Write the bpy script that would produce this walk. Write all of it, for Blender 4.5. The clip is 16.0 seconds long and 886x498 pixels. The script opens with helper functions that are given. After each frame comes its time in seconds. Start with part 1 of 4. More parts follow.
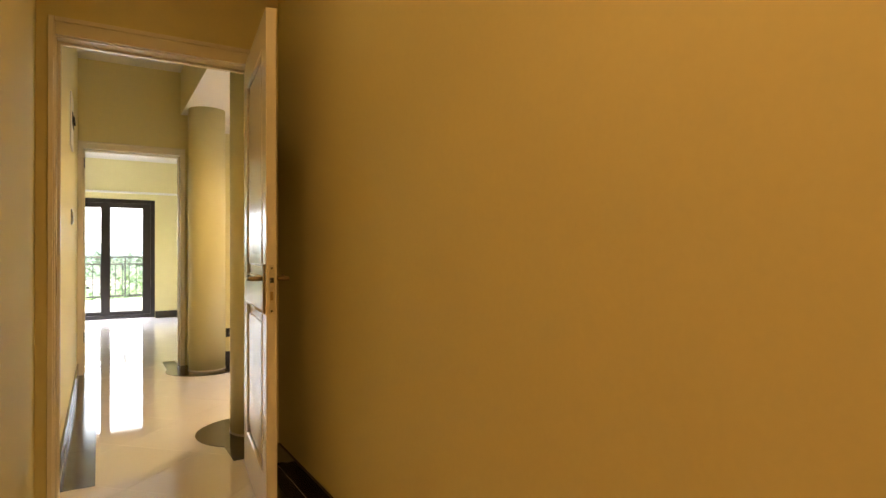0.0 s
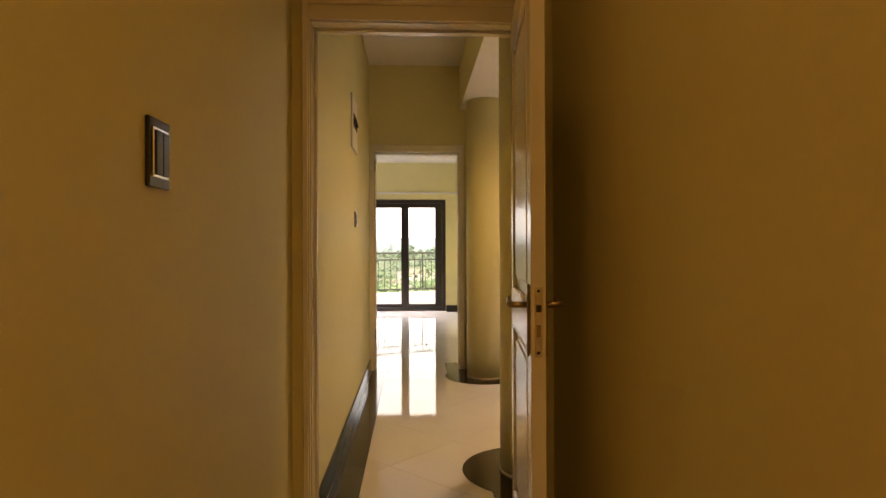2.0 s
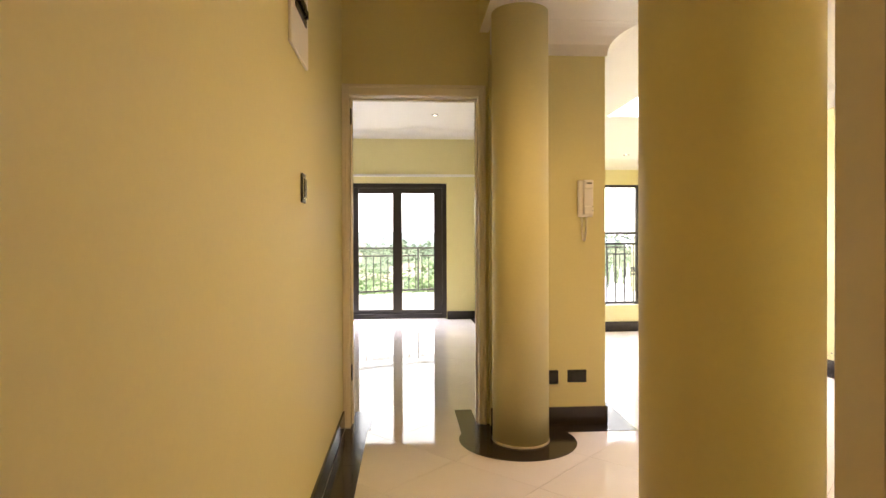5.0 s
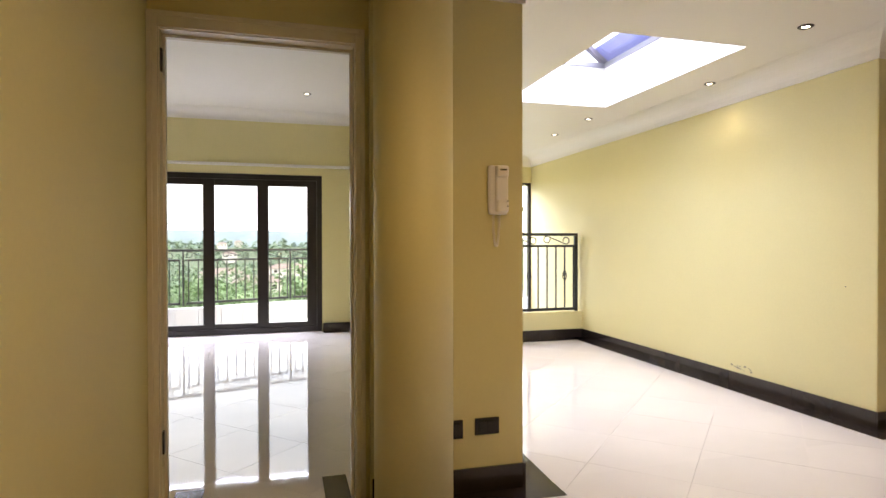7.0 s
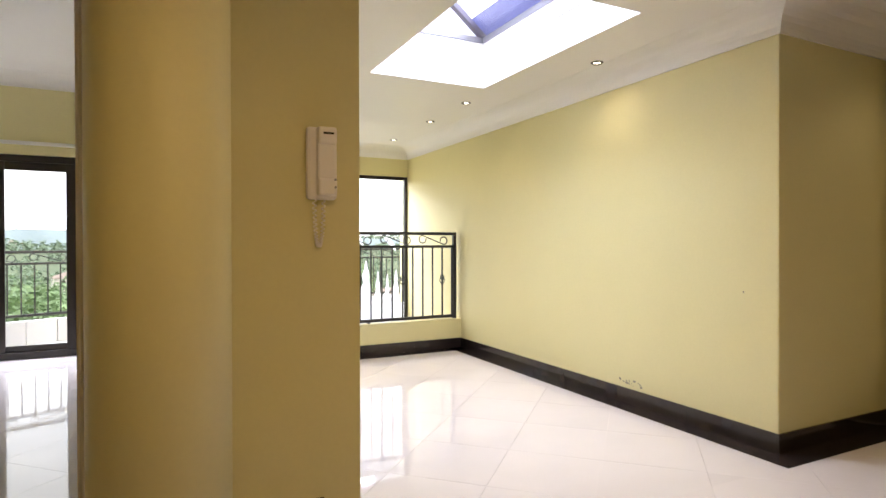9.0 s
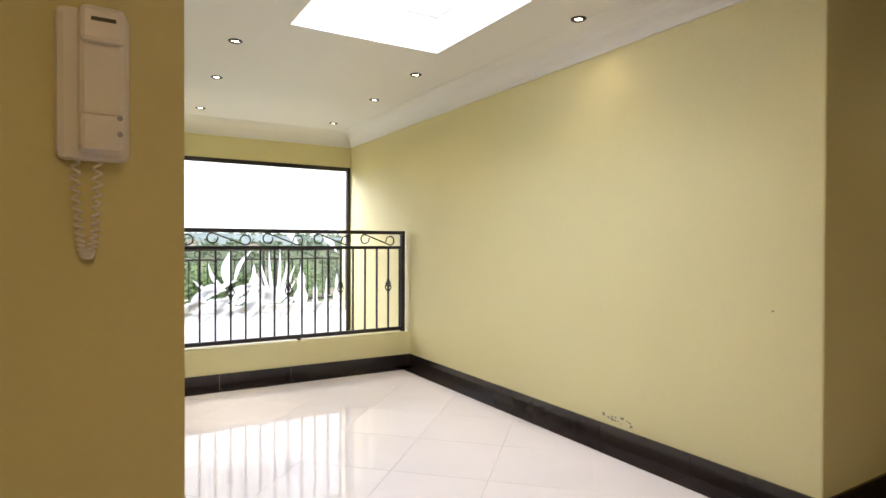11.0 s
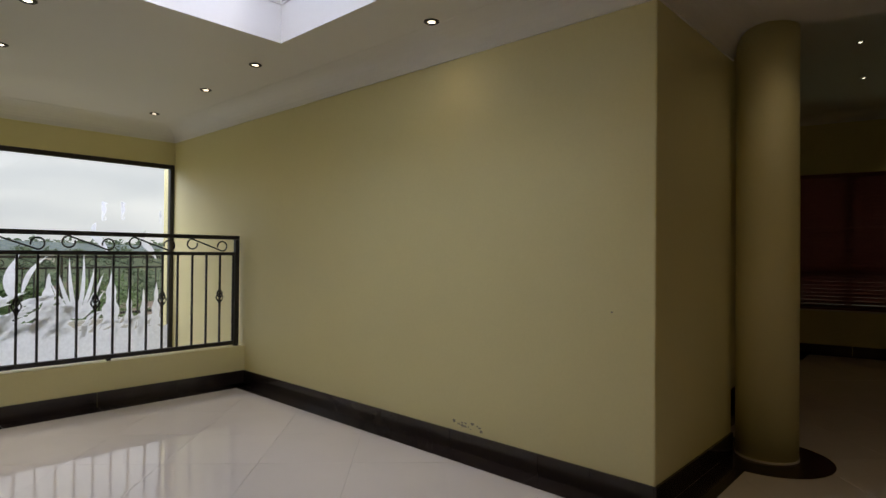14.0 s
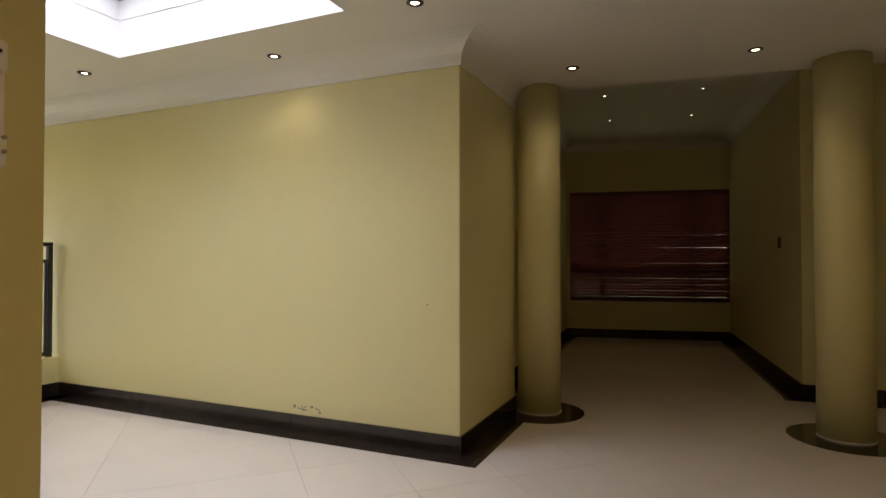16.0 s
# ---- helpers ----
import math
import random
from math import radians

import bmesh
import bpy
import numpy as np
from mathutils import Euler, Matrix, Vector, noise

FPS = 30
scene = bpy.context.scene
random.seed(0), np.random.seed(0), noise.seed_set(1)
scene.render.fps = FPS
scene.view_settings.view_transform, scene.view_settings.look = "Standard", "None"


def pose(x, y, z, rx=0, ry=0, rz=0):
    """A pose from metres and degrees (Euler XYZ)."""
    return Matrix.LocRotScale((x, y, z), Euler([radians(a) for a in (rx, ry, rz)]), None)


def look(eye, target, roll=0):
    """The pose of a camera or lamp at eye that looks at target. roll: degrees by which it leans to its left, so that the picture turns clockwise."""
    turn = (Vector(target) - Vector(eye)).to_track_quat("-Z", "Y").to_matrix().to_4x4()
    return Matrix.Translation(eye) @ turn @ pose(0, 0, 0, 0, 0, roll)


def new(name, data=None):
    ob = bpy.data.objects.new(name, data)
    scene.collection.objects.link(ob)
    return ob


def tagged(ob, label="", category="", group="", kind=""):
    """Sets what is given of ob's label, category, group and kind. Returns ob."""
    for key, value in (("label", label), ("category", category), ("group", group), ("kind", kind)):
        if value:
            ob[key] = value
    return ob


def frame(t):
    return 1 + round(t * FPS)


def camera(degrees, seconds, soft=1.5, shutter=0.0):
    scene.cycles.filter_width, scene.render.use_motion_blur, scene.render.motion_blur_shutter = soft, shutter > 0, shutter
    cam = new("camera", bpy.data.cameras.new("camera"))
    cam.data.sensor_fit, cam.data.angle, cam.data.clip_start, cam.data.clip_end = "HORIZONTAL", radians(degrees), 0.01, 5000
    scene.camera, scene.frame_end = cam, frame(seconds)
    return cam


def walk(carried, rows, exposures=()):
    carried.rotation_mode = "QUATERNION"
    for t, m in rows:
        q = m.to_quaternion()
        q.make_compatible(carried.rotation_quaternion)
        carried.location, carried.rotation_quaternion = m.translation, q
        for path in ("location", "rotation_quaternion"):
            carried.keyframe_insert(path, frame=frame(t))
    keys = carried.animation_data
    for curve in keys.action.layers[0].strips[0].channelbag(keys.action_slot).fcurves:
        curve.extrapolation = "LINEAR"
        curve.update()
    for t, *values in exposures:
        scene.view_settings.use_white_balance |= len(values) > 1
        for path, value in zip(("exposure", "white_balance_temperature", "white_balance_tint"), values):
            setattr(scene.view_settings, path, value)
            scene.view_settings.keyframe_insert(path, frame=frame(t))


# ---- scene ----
cam = camera(75.5, 16.0)
PATH = [
    (0, (0.397, 0.218, 1.101), (1.427, 1.932, 1.125), -0.3),
    (0.5, (0.471, 0.365, 1.12), (1.203, 2.226, 1.136), -0.4),
    (1, (0.564, 0.514, 1.14), (0.996, 2.467, 1.159), -0.0),
    (1.5, (0.622, 0.67, 1.136), (0.841, 2.658, 1.152), 0.2),
    (2, (0.64, 0.964, 1.168), (0.746, 2.961, 1.173), -0.2),
    (2.5, (0.655, 1.262, 1.155), (0.729, 3.26, 1.161), -0.3),
    (3, (0.668, 1.61, 1.15), (0.681, 3.61, 1.152), -0.0),
    (5.5, (0.621, 3.162, 1.18), (0.847, 5.149, 1.161), -0.2),
    (6, (0.697, 3.443, 1.185), (1.038, 5.414, 1.166), -0.2),
    (6.5, (0.75, 3.668, 1.191), (1.168, 5.624, 1.173), -0.3),
    (7, (0.787, 3.888, 1.207), (1.318, 5.817, 1.189), -0.1),
    (7.5, (0.902, 4.068, 1.183), (1.556, 5.958, 1.169), -0.1),
    (8, (1.041, 4.24, 1.195), (1.781, 6.098, 1.179), -0.1),
    (8.5, (1.177, 4.427, 1.188), (1.995, 6.252, 1.173), -0.0),
    (9, (1.302, 4.638, 1.201), (2.195, 6.428, 1.185), -0.1),
    (11.5, (1.878, 5.59, 1.219), (2.934, 7.288, 1.203), 0.3),
    (12, (1.931, 5.686, 1.219), (3.019, 7.364, 1.207), 0.3),
    (12.5, (1.963, 5.699, 1.218), (3.093, 7.35, 1.208), 0.2),
    (13, (1.936, 5.685, 1.207), (3.149, 7.275, 1.207), 0.4),
    (13.5, (1.913, 5.664, 1.214), (3.241, 7.16, 1.219), 0.4),
    (14, (1.83, 5.622, 1.186), (3.301, 6.977, 1.206), 0.5),
    (14.5, (1.729, 5.568, 1.223), (3.317, 6.784, 1.233), 0.2),
    (15, (1.566, 5.503, 1.26), (3.247, 6.588, 1.266), 0.0),
    (15.5, (1.374, 5.446, 1.235), (3.132, 6.398, 1.251), -0.0),
    (16, (1.225, 5.365, 1.201), (3.051, 6.18, 1.234), 0.0),
]
EXPOSURES = [(0, 2.3, 6350, 10), (0.5, 2.3, 6400, 10), (1, 2.25, 6500, 10), (1.5, 1.68, 7300, 15), (2, 1.42, 7700, 16), (2.5, 1.82, 7600, 16), (3.2, 2.08, 7350, 15), (5.5, 1.75, 6700, 15), (8, 0.97, 6300, 13), (9, 0.98, 6350, 13), (11.5, 0.45, 6400, 12), (12.5, -0.12, 6400, 12), (13.5, -0.6, 6450, 11), (14.5, -1.0, 6550, 10), (15.2, -0.65, 6650, 10), (16, 0.12, 6800, 10)]
walk(cam, [(t, look(eye, target, roll)) for t, eye, target, roll in PATH], EXPOSURES)

# ---- world and sun ----
world = bpy.data.worlds.new("overcast_sky")
scene.world = world
world.use_nodes = True
wn = world.node_tree.nodes
wl = world.node_tree.links
bg = wn["Background"]
sky = wn.new("ShaderNodeTexSky")
sky.sky_type, sky.sun_disc = "NISHITA", False
sky.sun_elevation, sky.sun_rotation = radians(58), radians(200)
sky.dust_density = 4.0
tc = wn.new("ShaderNodeTexCoord")
cloud = wn.new("ShaderNodeTexNoise")
cloud.inputs["Scale"].default_value, cloud.inputs["Detail"].default_value = 4.0, 6.0
mapn = wn.new("ShaderNodeMapping")
mapn.inputs["Scale"].default_value = (1, 1, 4)
ramp = wn.new("ShaderNodeValToRGB")
ramp.color_ramp.elements[0].position, ramp.color_ramp.elements[0].color = 0.3, (9.5, 9.9, 10.6, 1)
ramp.color_ramp.elements[1].position, ramp.color_ramp.elements[1].color = 0.65, (14.0, 14.0, 14.0, 1)
mixw = wn.new("ShaderNodeMixRGB")
mixw.inputs[0].default_value = 0.8
wl.new(tc.outputs["Generated"], mapn.inputs["Vector"])
wl.new(mapn.outputs["Vector"], cloud.inputs["Vector"])
wl.new(cloud.outputs["Fac"], ramp.inputs["Fac"])
wl.new(sky.outputs["Color"], mixw.inputs[1])
wl.new(ramp.outputs["Color"], mixw.inputs[2])
wl.new(mixw.outputs["Color"], bg.inputs["Color"])
bg.inputs["Strength"].default_value = 0.15
sun = new("sun", bpy.data.lights.new("sun", "SUN"))
sun.data.energy, sun.data.angle, sun.data.color = 1.2, radians(12), (1.0, 0.96, 0.9)
sun.matrix_world = pose(0, 0, 30, 32, 0, 20)


def spot(x, y, z, watts, color, size=2.2):
    la = bpy.data.lights.new("downlight_bulb", "SPOT")
    la.energy, la.color, la.spot_size, la.spot_blend, la.shadow_soft_size = watts, color, size, 0.9, 0.06
    ob = new("downlight_bulb", la)
    ob.matrix_world = pose(x, y, z)
    return ob


WARM = (1.0, 0.59, 0.22)
HALL_SPOTS = [(2.57, 9.39), (2.61, 10.33), (2.66, 11.53), (3.94, 9.43), (3.99, 10.33), (4.03, 11.52), (4.23, 7.94), (3.90, 6.72), (5.28, 6.17), (5.40, 5.02)]
for sx, sy in HALL_SPOTS:
    spot(sx, sy, 2.535, 5.0, (1.0, 0.8, 0.55))
for sx, sy in ((7.64, 6.29), (7.76, 5.31), (8.82, 6.40), (8.93, 5.43)):
    spot(sx, sy, 2.965, 0.9, (1.0, 0.55, 0.36))
# unseen warm lamps overhead and behind the start, added to light the first room
for sx, sy, power in ((0.66, 2.0, 3.8), (0.70, 0.3, 16.5), (0.70, -1.2, 14.0)):
    spot(sx, sy, 2.95, power, WARM, 2.5)
# unseen downlights on the hall's south side, added to light columns and corridor
UNSEEN_SOUTH_SPOTS = [(1.78, 4.75, 34.0), (3.70, 4.95, 13.0)]
for sx, sy, power in UNSEEN_SOUTH_SPOTS:
    spot(sx, sy, 2.535, power, (1.0, 0.67, 0.33), 2.95)


def opening_light(name, m, w, h, watts, color):
    la = bpy.data.lights.new(name, "AREA")
    la.shape, la.size, la.size_y, la.energy, la.color = "RECTANGLE", w, h, watts, color
    ob = new(name, la)
    ob.matrix_world = m
    return ob


# sky light through the sliding doors, the stair window and the skylight
DAY = (0.94, 0.97, 1.22)
opening_light("sky_at_sliding_doors", pose(-0.5, 12.95, 3.0, -52, 0, 0), 4.2, 1.3, 225.0, DAY)
opening_light("sky_at_stair_window", pose(3.3, 13.0, 3.0, -52, 0, 0), 2.2, 1.3, 135.0, DAY)
opening_light("sky_at_skylight", pose(3.32, 8.02, 3.75, 0, 0, 0), 1.5, 2.2, 108.0, DAY)

# ---- materials ----


def material(name, color, rough=0.6, metal=0.0, var=0.08, scale=6.0, bump=0.1, fine=120.0, bump_dist=0.002, spec=0.5, random_tone=0.0):
    """A painted, stony or metallic surface with soft blotches, fine grain and slight relief."""
    m = bpy.data.materials.new(name)
    m.use_nodes = True
    n, l = m.node_tree.nodes, m.node_tree.links
    b = n["Principled BSDF"]
    b.inputs["Roughness"].default_value, b.inputs["Metallic"].default_value = rough, metal
    b.inputs["Specular IOR Level"].default_value = spec
    geo = n.new("ShaderNodeNewGeometry")
    n1 = n.new("ShaderNodeTexNoise")
    n1.inputs["Scale"].default_value, n1.inputs["Detail"].default_value = scale * 0.25, 5.0
    n2 = n.new("ShaderNodeTexNoise")
    n2.inputs["Scale"].default_value, n2.inputs["Detail"].default_value = fine, 3.0
    for q in (n1, n2):
        l.new(geo.outputs["Position"], q.inputs["Vector"])
    add = n.new("ShaderNodeMath")
    add.operation = "MULTIPLY_ADD"
    add.inputs[1].default_value = 0.35
    l.new(n2.outputs["Fac"], add.inputs[0])
    l.new(n1.outputs["Fac"], add.inputs[2])
    rm = n.new("ShaderNodeMapRange")
    rm.inputs["From Min"].default_value, rm.inputs["From Max"].default_value = 0.35, 1.0
    rm.inputs["To Min"].default_value, rm.inputs["To Max"].default_value = 1.0 - var, 1.0 + var
    l.new(add.outputs[0], rm.inputs["Value"])
    val = rm.outputs[0]
    if random_tone:
        oi = n.new("ShaderNodeObjectInfo")
        rr = n.new("ShaderNodeMapRange")
        rr.inputs["To Min"].default_value, rr.inputs["To Max"].default_value = 1 - random_tone, 1 + random_tone
        l.new(oi.outputs["Random"], rr.inputs["Value"])
        mu = n.new("ShaderNodeMath")
        mu.operation = "MULTIPLY"
        l.new(val, mu.inputs[0])
        l.new(rr.outputs[0], mu.inputs[1])
        val = mu.outputs[0]
    mix = n.new("ShaderNodeVectorMath")
    mix.operation = "SCALE"
    mix.inputs[0].default_value = color
    l.new(val, mix.inputs["Scale"])
    l.new(mix.outputs[0], b.inputs["Base Color"])
    if bump:
        bp = n.new("ShaderNodeBump")
        bp.inputs["Strength"].default_value, bp.inputs["Distance"].default_value = bump, bump_dist
        l.new(add.outputs[0], bp.inputs["Height"])
        l.new(bp.outputs["Normal"], b.inputs["Normal"])
    return m


def glow(name, color, strength):
    m = bpy.data.materials.new(name)
    m.use_nodes = True
    b = m.node_tree.nodes["Principled BSDF"]
    b.inputs["Base Color"].default_value = (0.8, 0.8, 0.8, 1)
    b.inputs["Emission Color"].default_value = (*color, 1)
    b.inputs["Emission Strength"].default_value = strength
    return m


def glass(name, tint=(1, 1, 1)):
    m = bpy.data.materials.new(name)
    m.use_nodes = True
    n, l = m.node_tree.nodes, m.node_tree.links
    n.remove(n["Principled BSDF"])
    tr, gl, mx, fr = n.new("ShaderNodeBsdfTransparent"), n.new("ShaderNodeBsdfGlossy"), n.new("ShaderNodeMixShader"), n.new("ShaderNodeLayerWeight")
    tr.inputs["Color"].default_value = (*tint, 1)
    gl.inputs["Roughness"].default_value = 0.02
    fr.inputs["Blend"].default_value = 0.5
    pw, ma = n.new("ShaderNodeMath"), n.new("ShaderNodeMath")
    pw.operation, ma.operation = "POWER", "MULTIPLY_ADD"
    pw.inputs[1].default_value = 5.0
    ma.inputs[1].default_value, ma.inputs[2].default_value = 0.7, 0.04
    l.new(fr.outputs["Facing"], pw.inputs[0])
    l.new(pw.outputs[0], ma.inputs[0])
    l.new(ma.outputs[0], mx.inputs[0])
    l.new(tr.outputs[0], mx.inputs[1])
    l.new(gl.outputs[0], mx.inputs[2])
    l.new(mx.outputs[0], n["Material Output"].inputs["Surface"])
    return m


def frosted(name, color, clear, through_light=0.75):
    """A sheet that lets light through diffusely."""
    m = bpy.data.materials.new(name)
    m.use_nodes = True
    n, l = m.node_tree.nodes, m.node_tree.links
    b = n["Principled BSDF"]
    geo, nz, mr, sc = n.new("ShaderNodeNewGeometry"), n.new("ShaderNodeTexNoise"), n.new("ShaderNodeMapRange"), n.new("ShaderNodeVectorMath")
    nz.inputs["Scale"].default_value, nz.inputs["Detail"].default_value = 30.0, 4.0
    l.new(geo.outputs["Position"], nz.inputs["Vector"])
    mr.inputs["To Min"].default_value, mr.inputs["To Max"].default_value = 0.82, 1.15
    l.new(nz.outputs["Fac"], mr.inputs["Value"])
    sc.operation = "SCALE"
    sc.inputs[0].default_value = color
    l.new(mr.outputs[0], sc.inputs["Scale"])
    l.new(sc.outputs[0], b.inputs["Base Color"])
    b.inputs["Roughness"].default_value = 0.7
    tl, tr, m1, m2 = n.new("ShaderNodeBsdfTranslucent"), n.new("ShaderNodeBsdfTransparent"), n.new("ShaderNodeMixShader"), n.new("ShaderNodeMixShader")
    l.new(sc.outputs[0], tl.inputs["Color"])
    m1.inputs[0].default_value = through_light
    m2.inputs[0].default_value = clear
    l.new(b.outputs[0], m1.inputs[1])
    l.new(tl.outputs[0], m1.inputs[2])
    l.new(m1.outputs[0], m2.inputs[1])
    l.new(tr.outputs[0], m2.inputs[2])
    l.new(m2.outputs[0], n["Material Output"].inputs["Surface"])
    return m


PAINT = material("yellow_wall_paint", (0.725, 0.656, 0.338), 0.5, var=0.05, scale=3.0, bump=0.12, fine=60.0)
WHITE = material("white_ceiling_paint", (0.82, 0.80, 0.76), 0.42, var=0.03, scale=2.0, bump=0.05)
GLOSSW = material("cream_gloss_woodwork", (0.80, 0.74, 0.62), 0.22, var=0.03, scale=4.0, bump=0.06, fine=40.0)
TILE = material("cream_polished_porcelain", (0.70, 0.645, 0.59), 0.045, var=0.05, scale=8.0, bump=0.0, random_tone=0.025)
GROUT = material("floor_joint_grout", (0.63, 0.575, 0.51), 0.8, var=0.1)
BLACK = material("black_polished_tile", (0.026, 0.019, 0.017), 0.12, var=0.3, scale=20.0, bump=0.02, random_tone=0.2)
DARK = material("dark_brown_aluminium", (0.022, 0.017, 0.015), 0.35, var=0.12, bump=0.03)
IRON = material("black_painted_iron", (0.02, 0.018, 0.018), 0.4, var=0.2, bump=0.15, fine=200.0)
METAL = material("worn_brass_steel", (0.40, 0.31, 0.20), 0.32, metal=1.0, var=0.15, bump=0.05)
STEEL = material("worn_lock_steel", (0.66, 0.61, 0.54), 0.38, metal=1.0, var=0.2, scale=60.0, bump=0.1)
CHROME = material("chrome", (0.75, 0.75, 0.75), 0.15, metal=1.0, var=0.05, bump=0.0)
PLASTB = material("black_switch_plastic", (0.015, 0.013, 0.012), 0.25, var=0.1, bump=0.0)
PLASTW = material("aged_white_plastic", (0.88, 0.84, 0.82), 0.35, var=0.04, bump=0.02)
PINK = material("stained_wood_veneer", (0.56, 0.42, 0.23), 0.4, var=0.10, scale=5.0, bump=0.08)
KERBT = material("white_balcony_tile", (0.50, 0.48, 0.45), 0.4, var=0.08, bump=0.05, random_tone=0.04)
STAIN = material("damp_plaster", (0.30, 0.27, 0.20), 0.9, var=0.35, scale=120.0, bump=0.5)
ALU = material("grey_aluminium", (0.35, 0.35, 0.37), 0.4, metal=0.3, var=0.1)
RIB = material("grey_violet_glazing_bar", (0.16, 0.15, 0.20), 0.5, var=0.15)
BLUE = material("weathered_blue_grey_flashing", (0.24, 0.25, 0.42), 0.5, var=0.25, scale=12.0, bump=0.1)
LEAF = material("tree_leaves", (0.15, 0.23, 0.10), 0.6, var=0.5, scale=8.0, bump=0.0)
LEAF2 = material("light_tree_leaves", (0.20, 0.29, 0.13), 0.6, var=0.5, scale=8.0, bump=0.0)
# far canopy: distance haze is mixed into the green
WOODS = material("haze_tinted_canopy", (0.17, 0.23, 0.15), 0.8, var=0.5, scale=1.0, bump=0.0, fine=3.0)
BARK = material("bark", (0.12, 0.08, 0.05), 0.9, var=0.3, bump=0.5, fine=30.0)
GROUND = material("distant_bush_ground", (0.09, 0.12, 0.06), 0.95, var=0.5, scale=0.3, bump=0.0, fine=0.2)
# hill colour is paled and blued to stand in for air haze
HILL = material("haze_tinted_hill", (0.22, 0.27, 0.28), 0.95, var=0.3, scale=0.1, bump=0.0, fine=0.3)
HOUSEW = material("pale_house_plaster", (0.62, 0.57, 0.50), 0.8, var=0.1)
ROOFT = material("terracotta_roof", (0.25, 0.19, 0.16), 0.8, var=0.25, scale=30.0)
BRICK = material("red_brown_brick", (0.30, 0.16, 0.11), 0.85, var=0.2)
SLAT = frosted("red_brown_timber_slat", (0.25, 0.10, 0.085), 0.0, 0.36)
BLUESHEET = frosted("weathered_blue_sheet", (0.19, 0.19, 0.29), 0.06, 0.6)
BULB = glow("downlight_glow", (1.0, 0.86, 0.62), 7.0)
PANE = glass("clear_glass", (0.97, 0.98, 0.97))
SKYPANE = glass("skylight_glass", (0.93, 0.95, 0.98))
FROST = frosted("sandblasted_glass", (0.93, 0.94, 0.95), 0.10, 0.75)

# ---- helpers for building ----


def mesh_of(bm, name, mat, smooth=False):
    me = bpy.data.meshes.new(name)
    bmesh.ops.recalc_face_normals(bm, faces=bm.faces)
    if smooth:
        for f in bm.faces:
            f.smooth = True
    bm.to_mesh(me)
    bm.free()
    me.materials.append(mat)
    return me


def part(name, bm, mat, parent=None, label="", smooth=False):
    ob = new(name, mesh_of(bm, name, mat, smooth))
    if parent is not None:
        ob.parent = parent
    if label:
        ob["label"] = label
    return ob


def box(bm, lo, hi, bevel=0.0):
    """Adds an upright box between two corners."""
    tmp = bmesh.new()
    bmesh.ops.create_cube(tmp, size=1.0)
    for v in tmp.verts:
        v.co = Vector([(lo[i] + hi[i]) / 2 + v.co[i] * (hi[i] - lo[i]) for i in range(3)])
    if bevel:
        bmesh.ops.bevel(tmp, geom=tmp.edges[:], offset=bevel, segments=2, profile=0.5, affect="EDGES")
    add_mesh(bm, tmp)
    return bm


def add_mesh(bm, tmp, m=None):
    if m is not None:
        tmp.transform(m)
    me = bpy.data.meshes.new("tmp")
    tmp.to_mesh(me)
    tmp.free()
    bm.from_mesh(me)
    bpy.data.meshes.remove(me)


def boxes(*pairs, bevel=0.0):
    bm = bmesh.new()
    for lo, hi in pairs:
        box(bm, lo, hi, bevel)
    return bm


def cylinder(bm, x, y, z0, z1, r, seg=48, r2=None):
    tmp = bmesh.new()
    bmesh.ops.create_cone(tmp, cap_ends=True, segments=seg, radius1=r, radius2=r if r2 is None else r2, depth=z1 - z0)
    add_mesh(bm, tmp, Matrix.Translation((x, y, (z0 + z1) / 2)))
    return bm


def tube(bm, pts, r, seg=8, flat=1.0):
    """A round bar along a list of points."""
    pts = [Vector(p) for p in pts]
    rings = []
    up = Vector((0.13, 0.31, 0.94))
    for i, p in enumerate(pts):
        d = (pts[min(i + 1, len(pts) - 1)] - pts[max(i - 1, 0)]).normalized()
        a = d.cross(up if abs(d.dot(up)) < 0.95 else Vector((1, 0, 0))).normalized()
        b = d.cross(a)
        rr = r[i] if isinstance(r, (list, tuple)) else r
        rings.append([bm.verts.new(p + (a * math.cos(2 * math.pi * k / seg) + b * flat * math.sin(2 * math.pi * k / seg)) * rr) for k in range(seg)])
    for p, q in zip(rings, rings[1:]):
        for k in range(seg):
            bm.faces.new((p[k], p[(k + 1) % seg], q[(k + 1) % seg], q[k]))
    bm.faces.new(rings[0][::-1])
    bm.faces.new(rings[-1])
    return bm


def prism(bm, poly, z0, z1):
    lo = [bm.verts.new((x, y, z0)) for x, y in poly]
    hi = [bm.verts.new((x, y, z1)) for x, y in poly]
    bm.faces.new(lo[::-1])
    bm.faces.new(hi)
    for i in range(len(poly)):
        j = (i + 1) % len(poly)
        bm.faces.new((lo[i], lo[j], hi[j], hi[i]))
    return bm


def structure(name, bm, mat, label, category, smooth=False):
    return tagged(part(name, bm, mat, None, "", smooth), label, category, kind="structure")


def thing(name, label, category, loc=(0, 0, 0), group=""):
    ob = new(name)
    ob.empty_display_size = 0.05
    ob.location = loc
    return tagged(ob, label, category, group)


